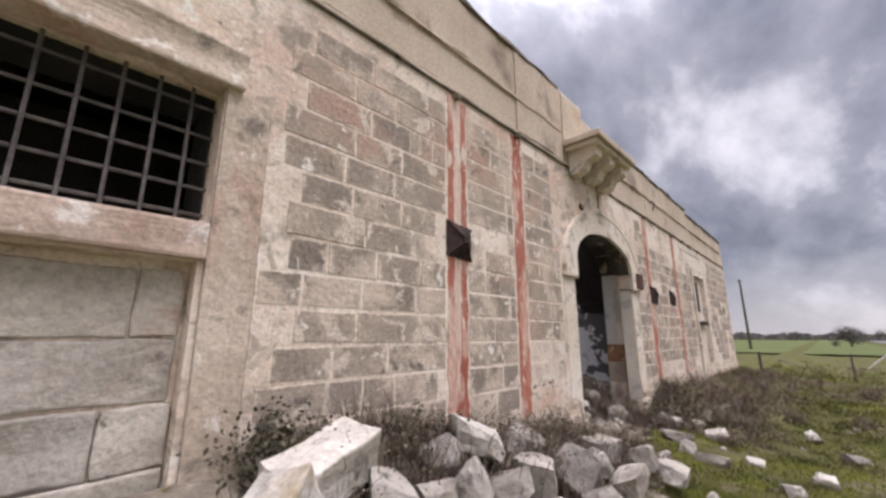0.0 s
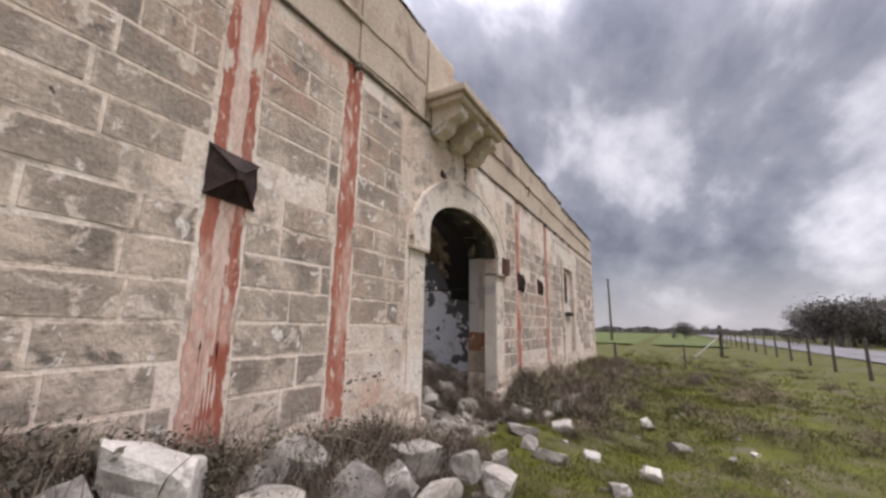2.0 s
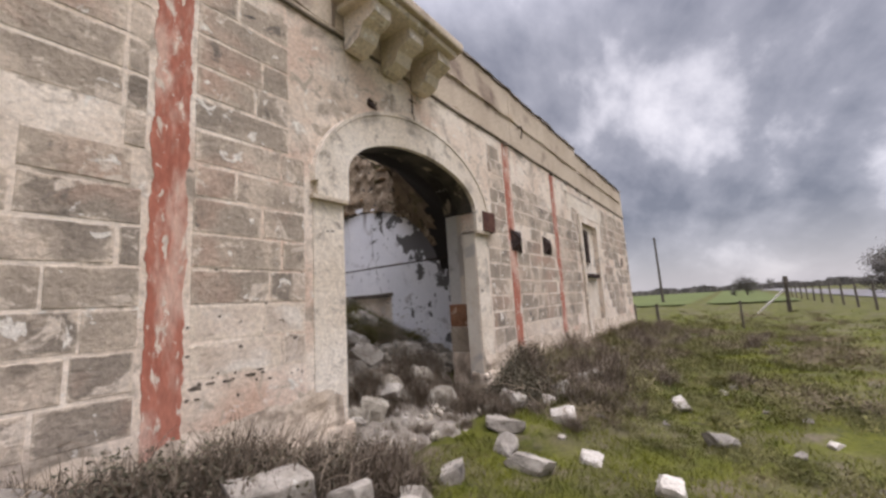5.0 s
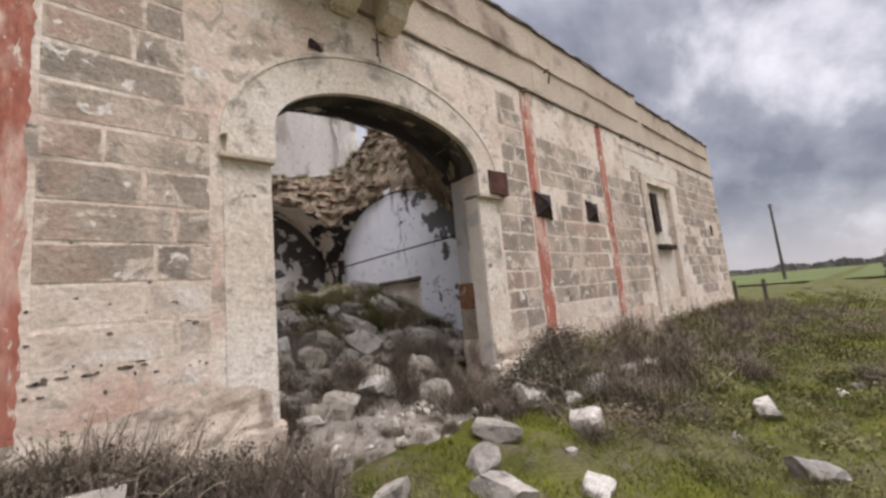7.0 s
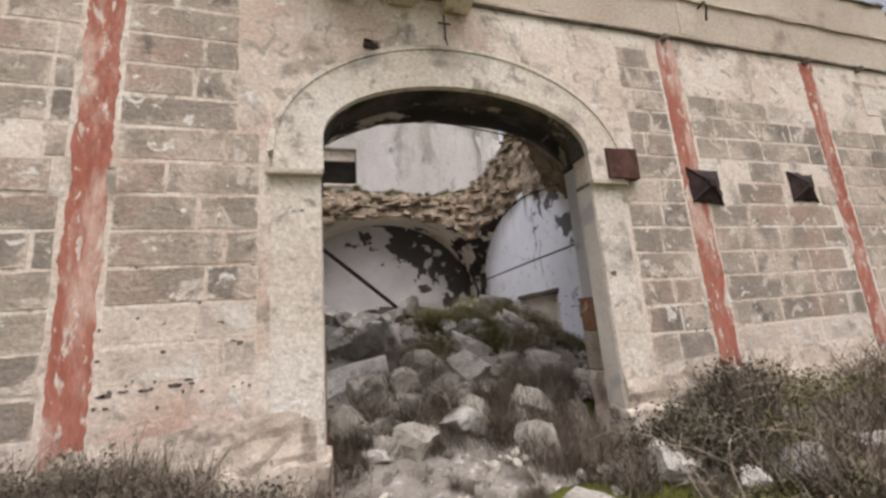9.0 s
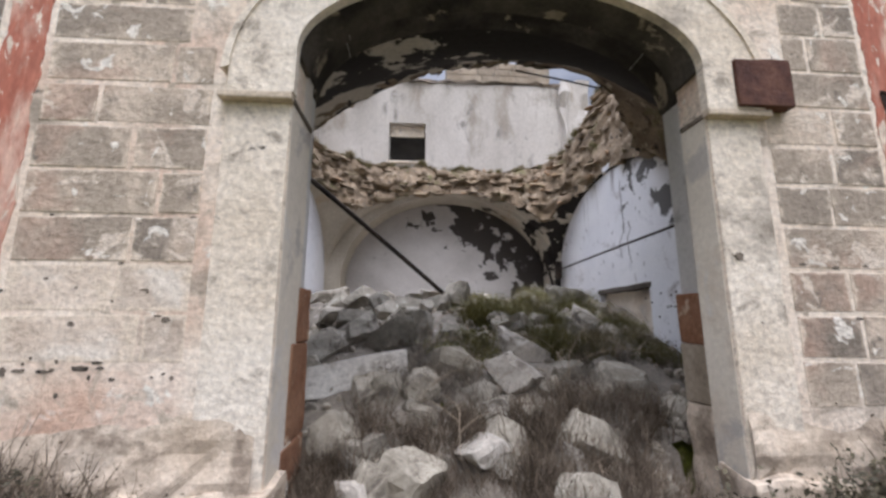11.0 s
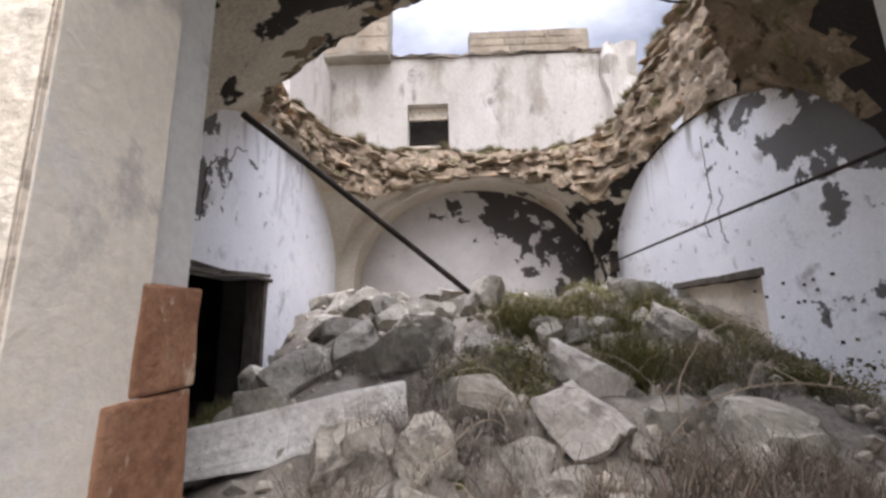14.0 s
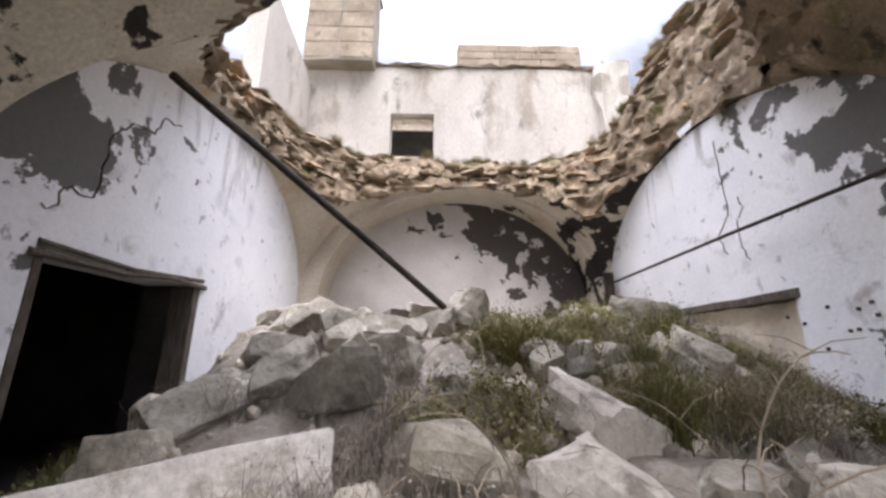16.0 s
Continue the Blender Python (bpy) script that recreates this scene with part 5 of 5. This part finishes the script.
# ---- plants ----
def bush_mesh(name, seed, mat, twigs, height, spread, width=0.004, leaves=0, leaf_mat=None, leaf=0.02):
    r = random.Random(seed)
    verts, faces, mats = [], [], []
    for _ in range(twigs):
        a, lean = r.uniform(0, math.tau), r.uniform(0.1, 1.1)
        p = Vector((r.gauss(0, spread * 0.35), r.gauss(0, spread * 0.35), 0))
        d = Vector((math.cos(a) * lean, math.sin(a) * lean, 1)).normalized()
        h = height * r.uniform(0.35, 1.0)
        side = Vector((-math.sin(a + r.uniform(-1, 1)), math.cos(a), 0.1)) * width
        pts = []
        for k in range(5):
            pts.append(p.copy())
            p += d * h / 4
            d = (d + Vector((r.gauss(0, 0.28), r.gauss(0, 0.28), r.gauss(-0.06, 0.2)))).normalized()
        for k in range(4):
            n = len(verts)
            w0, w1 = side * (1 - k / 5), side * (1 - (k + 1) / 5)
            verts += [pts[k] - w0, pts[k] + w0, pts[k + 1] + w1, pts[k + 1] - w1]
            faces.append((n, n + 1, n + 2, n + 3))
            mats.append(0)
        for k in range(leaves):
            b = pts[r.randint(1, 4)] + Vector((r.gauss(0, 0.02), r.gauss(0, 0.02), r.gauss(0, 0.02)))
            u = Vector((r.gauss(0, 1), r.gauss(0, 1), r.gauss(0.4, 0.6))).normalized() * leaf * r.uniform(0.6, 1.5)
            w = u.orthogonal().normalized() * leaf * 0.35
            n = len(verts)
            verts += [b, b + u * 0.5 + w, b + u, b + u * 0.5 - w]
            faces.append((n, n + 1, n + 2, n + 3))
            mats.append(1)
    me = mesh_of(name, verts, faces, mat)
    if leaf_mat:
        me.materials.append(leaf_mat)
        me.polygons.foreach_set("material_index", mats)
    return me


DRY = [bush_mesh("dry_bush", s, M_twig, 300, 0.36, 0.27, 0.0040, 1, M_twig, 0.012) for s in range(4)]
ROOM_DRY = [bush_mesh("dry_bush", 5 + s, M_roomtwig, 210, 0.34, 0.27, 0.0036, 1, M_roomtwig, 0.012) for s in range(4)]
GREEN = [bush_mesh("green_weed", 10 + s, M_weed, 150, 0.27, 0.20, 0.003, 9, M_weed, 0.02) for s in range(4)]


def put_plant(me, x, y, scale, name, label, group, z=None):
    # plants stay low where the ground is trodden
    if z is None and ((5.8 < x < 7.0 and -3.3 < y < 0.35) or (x < 5.9 and -3.5 < y < -2.2)):
        scale = min(scale, 0.4)
    ob = new(name, me)
    ob.matrix_basis = pose(x, y, (ground_z(x, y) if z is None else z) - 0.02, 0, 0, rng.uniform(0, 360)) @ Matrix.Diagonal((scale, scale, scale * rng.uniform(0.8, 1.2), 1))
    return tagged(ob, label, "shrub" if name == "dry_bush" else "weed", group)


for _ in range(150):
    x = rng.uniform(0.9, 18.4) if rng.random() < 0.7 else rng.uniform(1.0, 5.2)
    if 5.6 < x < 7.8:
        continue
    put_plant(rng.choice(DRY), x, -rng.uniform(0.06, 0.75) if x < 8 else -rng.uniform(0.06, 1.5), rng.uniform(0.7, 1.3) if x < 8 else rng.uniform(0.9, 1.7), "dry_bush", "tangled dry brown brush along the wall foot", "dry brush")
for _ in range(24):
    put_plant(rng.choice(DRY), rng.uniform(7.0, 20) if rng.random() < 0.8 else rng.uniform(4.6, 7), -rng.uniform(0.6, 4.5), rng.uniform(0.7, 1.2), "dry_bush", "tangled dry brown brush in the grass", "dry brush")
for _ in range(16):
    put_plant(rng.choice(ROOM_DRY), rng.uniform(6.0, 6.95), rng.uniform(1.0, 2.2), rng.uniform(0.7, 1.1), "dry_bush", "dry grey brush on the rubble", "dry brush")
for _ in range(22):
    put_plant(rng.choice(DRY), rng.uniform(7.2, 8.0), rng.uniform(-0.45, 1.2), rng.uniform(0.6, 1.0), "dry_bush", "dry brush by the gate jamb", "dry brush")
for _ in range(74):
    x, y = rng.uniform(5.6, 7.85), rng.uniform(-0.4, 0.95)
    trodden = 5.9 < x < 6.9 and y < 0.3
    put_plant(rng.choice(DRY), x, y, rng.uniform(0.25, 0.4) if trodden else rng.uniform(0.55, 1.0), "dry_bush", "dry brown brush over rubble in the gateway", "dry brush")
for _ in range(30):
    put_plant(rng.choice(ROOM_DRY), rng.uniform(5.0, 9.0), rng.uniform(0.6, 3.4), rng.uniform(0.5, 1.0), "dry_bush", "dry grey brush on the rubble", "dry brush")
for _ in range(40):
    x, y = rng.uniform(6.2, 9.2), rng.uniform(1.7, 4.6)
    if rng.random() > smooth(5.6, 7.4, x) * 0.7 + 0.5 * smooth(2.4, 3.2, y):
        continue
    put_plant(rng.choice(GREEN), x, y, rng.uniform(0.6, 1.3), "green_weed", "leafy olive-green weed growing on rubble", "rubble weeds")
TUFT = [bush_mesh("grass_tuft", 30 + s, M_weed, 420, 0.42, 0.26, 0.0035, 1, M_weed, 0.018) for s in range(3)]
STRAW = [bush_mesh("grass_tuft", 36 + s, M_straw, 380, 0.40, 0.26, 0.0035, 1, M_straw, 0.016) for s in range(3)]
for _ in range(9):
    put_plant(rng.choice(TUFT), rng.uniform(6.8, 7.3), rng.uniform(2.6, 3.1), rng.uniform(0.9, 1.25), "grass_tuft", "tall olive-green grass tuft growing on the rubble", "grass tufts")
for _ in range(26):
    put_plant(rng.choice(STRAW), rng.uniform(6.8, 9.1), rng.uniform(1.8, 3.6), rng.uniform(0.5, 0.95), "grass_tuft", "dry straw-brown grass tuft growing on the rubble", "grass tufts")
for _ in range(24):
    put_plant(rng.choice(TUFT), rng.uniform(7.4, 9.1), rng.uniform(1.9, 3.7), rng.uniform(0.55, 0.95), "grass_tuft", "shaggy olive-brown grass tuft growing on the rubble", "grass tufts")
for _ in range(16):
    put_plant(rng.choice(TUFT), rng.uniform(4.45, 5.1), rng.uniform(1.3, 2.6), rng.uniform(0.3, 0.6), "grass_tuft", "short olive grass tuft by the dark doorway", "grass tufts")
for _ in range(14):
    put_plant(rng.choice(GREEN), rng.uniform(4.4, 5.2), rng.uniform(1.6, 2.9), rng.uniform(0.4, 0.8), "green_weed", "low olive-green weed by the doorway", "rubble weeds")
for _ in range(30):
    put_plant(rng.choice(GREEN), rng.uniform(1.0, 18), -rng.uniform(0.05, 0.5), rng.uniform(0.4, 0.9), "green_weed", "leafy green weed at the wall foot", "wall weeds")

STALKS = [bush_mesh("leafy_weed", 50 + s, M_stalk, 70, 0.42, 0.22, 0.0035, 7, M_stalk, 0.032) for s in range(4)]
spots = []
for k in range(92):
    x = rng.uniform(0.95, 5.4) if k < 66 else rng.uniform(7.95, 9.0)
    y, s = -rng.uniform(0.05, 0.55), rng.uniform(0.6, 1.15)
    spots.append((rng.choice(STALKS), pose(x, y, ground_z(x, y) - 0.02, 0, 0, rng.uniform(0, 360)) @ Matrix.Diagonal((s, s, s, 1))))
tagged(strewn("wall_weeds", spots, M_stalk, "dark brown-green leafy weed stalks along the wall foot"), "dark brown-green leafy weed stalks along the wall foot", "weeds", kind="stuff")
for _ in range(46):
    put_plant(rng.choice(GREEN), rng.uniform(8.6, 18), -rng.uniform(0.1, 1.6), rng.uniform(0.8, 1.6), "green_weed", "leafy dark green weed at the wall foot", "wall weeds")
for _ in range(120):
    p, a = rng.choice(rim_top)
    put_plant(rng.choice(STRAW if rng.random() < 0.6 else TUFT), p.x, p.y, rng.uniform(0.22, 0.5), "grass_tuft", "dry olive-brown grass tuft on the broken roof", "roof tufts", p.z)
def cane_mesh(seed):
    r = random.Random(seed)
    p, d, pts = Vector((0, 0, 0)), Vector((r.gauss(0, 0.35), r.gauss(0, 0.35), 1)).normalized(), []
    for k in range(12):
        pts.append(p.copy())
        p += d * 0.085
        d = (d + Vector((r.gauss(0.05, 0.1), r.gauss(0, 0.1), -0.17))).normalized()
    twigs = [tube(pts, [0.0055 - 0.0003 * k for k in range(12)], 5)]
    for k in (4, 6, 8, 9):
        q = pts[k] + Vector((r.gauss(0, 0.09), r.gauss(0, 0.09), r.uniform(0.0, 0.12)))
        twigs.append(tube([pts[k], (pts[k] + q) / 2 + Vector((0, 0, 0.02)), q], [0.003, 0.0025, 0.0015], 4))
    return mesh_of("bramble_cane", *joined(*twigs), M_cane)


for _ in range(44):
    put_plant(rng.choice(DRY), rng.uniform(1.0, 5.35), -rng.uniform(0.08, 0.75), rng.uniform(1.0, 1.45), "dry_bush", "tangled dry brown brush along the wall foot", "dry brush")
CANES = [cane_mesh(s) for s in range(6)]
for k in range(64):
    x, y = ((rng.uniform(7.7, 10.5), -rng.uniform(0.1, 1.2)), (rng.uniform(6.0, 7.9), rng.uniform(0.95, 2.3)), (rng.uniform(2.0, 5.3), -rng.uniform(0.1, 0.6)))[(0, 0, 1, 2)[k % 4]]
    cane = tagged(new("bramble_cane", CANES[k % 6]), "pale dry arching bramble cane", "bramble", "bramble canes")
    size = rng.uniform(0.6, 1.1)
    cane.matrix_basis = pose(x, y, ground_z(x, y) - 0.02, 0, 0, rng.uniform(0, 360)) @ Matrix.Diagonal((size, size, size, 1))
# rough meadow: low weeds past counting, brown, olive and green by turns
mr = random.Random(21)
M_meadow = [surface("meadow_weed_" + hue, c0, c1, 3.0, grain=0, bump=0, island=0.4, rough=0.7) for hue, c0, c1 in
            (("olive", (0.075, 0.072, 0.022), (0.17, 0.155, 0.055)), ("brown", (0.11, 0.085, 0.05), (0.22, 0.175, 0.11)), ("green", (0.05, 0.064, 0.012), (0.135, 0.15, 0.022)))]
CLUMPS = [bush_mesh("meadow_clump", 70 + s, M_twig, 46, 0.24, 0.34, 0.0045, 2 + s, M_twig, 0.03) for s in range(4)]
spots = [[], [], []]
for _ in range(2600):
    x, y = 4.6 + abs(mr.gauss(0, 9.0)), -0.5 - abs(mr.gauss(0, 3.2))
    if x > 34 or y < -8.2 or (x < 7.2 and y < -1.3 and mr.random() < 0.75) or math.hypot(x - 5.0, y + 2.9) < 1.0:
        continue
    n = noise.noise(Vector((x * 0.55, y * 0.8, 7.0))) + 0.35 * noise.noise(Vector((x * 1.9, y * 1.9, 3.0)))
    if n < -0.12:
        continue
    kind = 1 if n > 0.30 else 0 if n > 0.08 or mr.random() < 0.35 else 2
    size = mr.uniform(0.5, 1.0) * (0.55 if kind == 2 else 1.0) * (1 + 0.02 * (x - 5)) * (0.7 if x < 8 else 1.0)
    spots[kind].append((mr.choice(CLUMPS), pose(x, y, ground_z(x, y) - 0.02, 0, 0, mr.uniform(0, 360)) @ Matrix.Diagonal((size, size, size * mr.uniform(0.6, 1.0), 1))))
for group, mat, hue in zip(spots, M_meadow, ("olive", "dry brown", "fresh green")):
    tagged(strewn("meadow_weeds", group, mat, "low " + hue + " weeds in the rough meadow"), "low " + hue + " weeds in the rough meadow", "weeds", kind="stuff")
# grass: one sheet of blades, thinning with distance
gr = np.random.default_rng(3)
verts, faces = [], []
for _ in range(95000):
    x = 4.5 + abs(gr.normal(0, 7.5)) * (1 if gr.random() < 0.8 else -0.35)
    y = -0.45 - abs(gr.normal(0, 2.6))
    if x > 40 or y < -12:
        continue
    if noise.noise(Vector((x * 0.9, y * 0.9, 2.0))) < -0.18:
        continue
    z = ground_z(x, y) - 0.005
    far = max(1.0, (abs(x - 5) + abs(y + 2.5)) / 5)
    h, w, a = gr.uniform(0.02, 0.065) * far ** 0.5, 0.004 * far, gr.uniform(0, math.tau)
    lx, ly = gr.normal(0, 0.5) * h, gr.normal(0, 0.5) * h
    n = len(verts)
    verts += [(x - w * math.cos(a), y - w * math.sin(a), z), (x + w * math.cos(a), y + w * math.sin(a), z), (x + lx, y + ly, z + h)]
    faces.append((n, n + 1, n + 2))
tagged(new("grass", mesh_of("grass", verts, faces, M_grass)), "short bright green mossy grass", "grass", kind="stuff")

# ---- distance: field, road, fence, pole, trees ----
tagged(new("field", mesh_of("field", [(46, -7.5, 0.09), (200, -9, 0.12), (200, 60, 0.12), (60, 24, 0.10), (48, 8, 0.09)], [(0, 1, 2, 3, 4)], M_field)), "bright green young wheat field", "field", kind="structure")
tagged(new("road", mesh_of("road", [(2, -19, 0.03), (2, -12.5, 0.03), (220, -10, 0.06), (220, -16, 0.06)], [(0, 3, 2, 1)], M_asphalt)), "grey asphalt country road", "road", kind="structure")
fence = thing("fence", None, label="old roadside fence of leaning wooden posts and wire", category="fence")
posts = []
for k in range(16):
    x, y = 11.0 + k * 3.3, -8.6 + 0.02 * k
    lean = rng.uniform(-0.12, 0.12)
    z = ground_z(x, y)
    child("post", mesh_of("post", *tube([(x, y, z - 0.1), (x + lean * 0.5, y, z + 0.7), (x + lean, y, z + 1.35)], [0.06, 0.055, 0.045], 7), M_wood), fence)
    posts.append((x, y, z))
for h in (0.45, 0.85, 1.2):
    child("wire", mesh_of("wire", *tube([(x, y, z + h) for x, y, z in posts], 0.006, 4), M_iron), fence)
brace = thing("braced_post", mesh_of("post", *tube([(31.0, -5.3, -0.1), (30.6, -5.3, 1.5)], [0.1, 0.07], 8), M_wood), label="leaning wooden post with a pale diagonal brace", category="post")
child("head", mesh_of("head", *tube([(30.6, -5.3, 1.45), (30.58, -5.3, 1.85)], [0.14, 0.1], 8), M_wood), brace)
child("brace", mesh_of("brace", *tube([(30.7, -5.25, 1.2), (30.3, -3.9, -0.05)], 0.045, 6), M_upper), brace)
thing("field_post", mesh_of("field_post", *tube([(21.0, -3.1, -0.1), (21.0, -3.1, 0.95)], 0.035, 6), M_wood), label="short wooden post at the field edge", category="post")
for x, y in ((19.6, -0.6), (20.4, 0.3)):
    thing("field_post", mesh_of("field_post", *tube([(x, y, -0.1), (x, y, 1.0)], 0.05, 6), M_wood), label="short wooden post at the field edge", category="post")
pole = thing("utility_pole", mesh_of("pole", *tube([(59, 4.0, 0), (58.6, 4.0, 8.2)], [0.16, 0.1], 8), M_wood), label="wooden utility pole standing in the field", category="utility pole")
child("insulator", mesh_of("insulator", *tube([(58.6, 3.8, 8.0), (58.6, 4.2, 8.0)], 0.05, 6), M_wood), pole)


def crown_mesh(name, seed, n, rx, ry, rz, size, mat):
    r = random.Random(seed)
    verts, faces = [], []
    lumps = [(r.gauss(0, 0.45) * rx, r.gauss(0, 0.45) * ry, r.uniform(-0.85, 0.5) * rz, r.uniform(0.28, 0.46)) for _ in range(18)]
    for _ in range(n):
        lx, ly, lz, s = r.choice(lumps)
        c = Vector((lx + r.gauss(0, s * 0.5) * rx, ly + r.gauss(0, s * 0.5) * ry, lz + r.gauss(0, s * 0.5) * rz))
        u = Vector((r.gauss(0, 1), r.gauss(0, 1), r.gauss(0, 1))).normalized() * size * r.uniform(0.5, 1.4)
        w = u.orthogonal().normalized() * size * 0.4
        k = len(verts)
        verts += [c - u - w, c - u + w, c + u + w * 0.5, c + u - w * 0.5]
        faces.append((k, k + 1, k + 2, k + 3))
    return mesh_of(name, verts, faces, mat)


CROWNS = [crown_mesh("crown", s, 3000, 3.6, 3.6, 3.1, 0.17, M_far) for s in range(3)]
TRUNK = mesh_of("trunk", *joined(tube([(0, 0, -3.6), (0.1, 0, -1.4), (0, 0.1, 0.6)], [0.28, 0.2, 0.1], 7), tube([(0.1, 0, -1.6), (1.2, 0.4, 0.4)], [0.12, 0.05], 5), tube([(0.1, 0, -1.4), (-1.1, -0.5, 0.5)], [0.12, 0.05], 5)), M_wood)


def tree(x, y, scale, label):
    ob = thing("tree", TRUNK, pose(x, y, 3.5 * scale, 0, 0, rng.uniform(0, 360)) @ Matrix.Diagonal((scale, scale, scale, 1)), label, "tree", "distant trees")
    child("crown", rng.choice(CROWNS), ob)
    return ob


tree(80, -5.0, 0.5, "small round-crowned tree standing in the field")
for _ in range(90):
    far_x = rng.uniform(62, 118)
    tree(far_x, -far_x * math.tan(radians(rng.uniform(13.3, 34))) - 2, rng.uniform(0.72, 1.12), "bare brown roadside woodland tree")
hedge_v, hedge_f = [], []
for _ in range(5200):
    a = rng.uniform(-40, 100)
    d = rng.uniform(170, 260)
    x, y = 5 + d * math.cos(radians(a)), d * math.sin(radians(a))
    h = rng.uniform(0.4, 3.4) * (0.6 + 0.6 * abs(noise.noise(Vector((a * 0.25, 0, 0)))))
    w = rng.uniform(0.8, 2.0)
    k = len(hedge_v)
    t = rng.uniform(0, math.pi)
    hedge_v += [(x - w * math.cos(t), y - w * math.sin(t), 0), (x + w * math.cos(t), y + w * math.sin(t), 0), (x + w * 0.5 * math.cos(t), y + w * 0.5 * math.sin(t), h), (x - w * 0.5 * math.cos(t), y - w * 0.5 * math.sin(t), h)]
    hedge_f.append((k, k + 1, k + 2, k + 3))
tagged(new("hedgerow", mesh_of("hedgerow", hedge_v, hedge_f, M_far)), "low dark hedgerows along the horizon", "hedge", kind="stuff")

# ---- courses of tufa blocks on the facade, last ----
def face_block(seed):
    r = random.Random(seed)
    j = lambda s: r.uniform(-s, s)
    outer = [(-0.5 + j(0.006), 0, -0.5 + j(0.02)), (0.5 + j(0.006), 0, -0.5 + j(0.02)), (0.5 + j(0.006), 0, 0.5 + j(0.02)), (-0.5 + j(0.006), 0, 0.5 + j(0.02))]
    inner = [(x * 0.985, -1 + j(0.25), zz * 0.965) for x, _, zz in outer]
    return mesh_of("tufa_block", outer + inner, [(4, 5, 6, 7), (0, 1, 5, 4), (1, 2, 6, 5), (2, 3, 7, 6), (3, 0, 4, 7)], M_block)


FACES = [face_block(s) for s in range(12)]
PALE_FACES = []
for me in FACES[:6]:
    faint = me.copy()
    faint.materials[0] = M_faint
    PALE_FACES.append(faint)
wall_front = bpy.data.objects["wall_front"]
loose_v, loose_f, made = [], [], 0
COURSE = 0.245


def plastered(x, z):
    if 5.12 < x < 8.22 and z < 2.5:
        return True
    if abs(x - 6.67) < 1.62 and z > 2.4 and z < 4.15:
        return True
    if (9.3 < x < 11.15 and z > 3.4) or (11.5 < x < 12.4 and z > 3.3):
        return True
    if 4.2 < x < 8.4 and z < 1.55 + 0.5 * noise.noise(Vector((x * 2.0, 3.0, 1.0))):
        return True
    n = noise.noise(Vector((x * 0.7, z * 0.9, 5.0))) + 0.4 * noise.noise(Vector((x * 2.2, z * 2.5, 1.0)))
    low = smooth(1.3, 0.8, z) * 0.5 + 0.2 * smooth(3.6, 4.2, z)
    return n > 0.64 - low - 0.28 * smooth(8.2, 9.5, x)


k = 0
for c in range(2, 17):
    z = 2.04 + COURSE * (c - 7)
    if z < 0.55 or z > 3.98:
        continue
    x = 1.0 + rng.uniform(0, 0.3)
    while x < END_X - 0.1:
        w = rng.choice((0.30, 0.44, 0.50, 0.56, 0.60, 0.66, 0.74))
        x1 = min(x + w, END_X - 0.02)
        xm, zm = (x + x1) / 2, z + COURSE / 2
        edge_l, edge_r = (5.1, 8.27) if z < 2.6 else (4.95, 8.45)
        if x < edge_l - 0.1 < x1:
            x1 = edge_l
            xm = (x + x1) / 2
        elif edge_l <= x < edge_r < x1:
            x = edge_r
            xm = (x + x1) / 2
        hit_door = 13.0 < x1 and x < 14.8 and z < 3.6
        hit_strip = any(x < b and x1 > a for a, b in ((2.76, 3.08), (3.955, 4.21), (8.98, 9.27), (11.2, 11.46)))
        if hit_strip:
            cut = next(a for a, b in ((2.76, 3.08), (3.955, 4.21), (8.98, 9.27), (11.2, 11.46)) if x < b and x1 > a)
            if x < cut - 0.12:
                x1 = cut - 0.005
                xm = (x + x1) / 2
            else:
                x = {2.76: 3.085, 3.955: 4.215, 8.98: 9.275, 11.2: 11.465}[cut]
                continue
        vent = any(a - 0.02 < x1 and x < b + 0.02 and lo - 0.2 < z < hi for a, b, lo, hi in ((2.76, 3.12, 2.35, 2.73), (9.06, 9.45, 2.27, 2.66), (10.49, 10.87, 2.31, 2.67), (17.4, 17.77, 2.3, 2.68)))
        faded = plastered(xm, zm)
        bare = (4.17 < x < 5.2 and z < 0.95) or (9.27 < x < 11.15 and z > 3.4) or edge_l + 0.01 < x1 and x < edge_r - 0.01
        if not (hit_door or vent or bare) and x1 - x > 0.12:
            m = pose(xm, 0, zm, 0, rng.uniform(-0.5, 0.5), 0) @ Matrix.Diagonal((x1 - x - rng.uniform(0.014, 0.030), rng.uniform(0.0008, 0.0016) if faded else rng.uniform(0.002, 0.005), COURSE - rng.uniform(0.016, 0.032), 1))
            if x < 10.5:
                child("tufa_block", rng.choice(PALE_FACES if faded else FACES), wall_front, m)
            elif not faded:
                me = rng.choice(FACES)
                n = len(loose_v)
                loose_v += [m @ q.co for q in me.vertices]
                loose_f += [tuple(n + i for i in q.vertices) for q in me.polygons]
        x = x1
far_blocks = new("tufa_blocks", mesh_of("tufa_blocks", loose_v, loose_f, M_farblock))
far_blocks.parent = wall_front
tagged(far_blocks, kind="stuff")
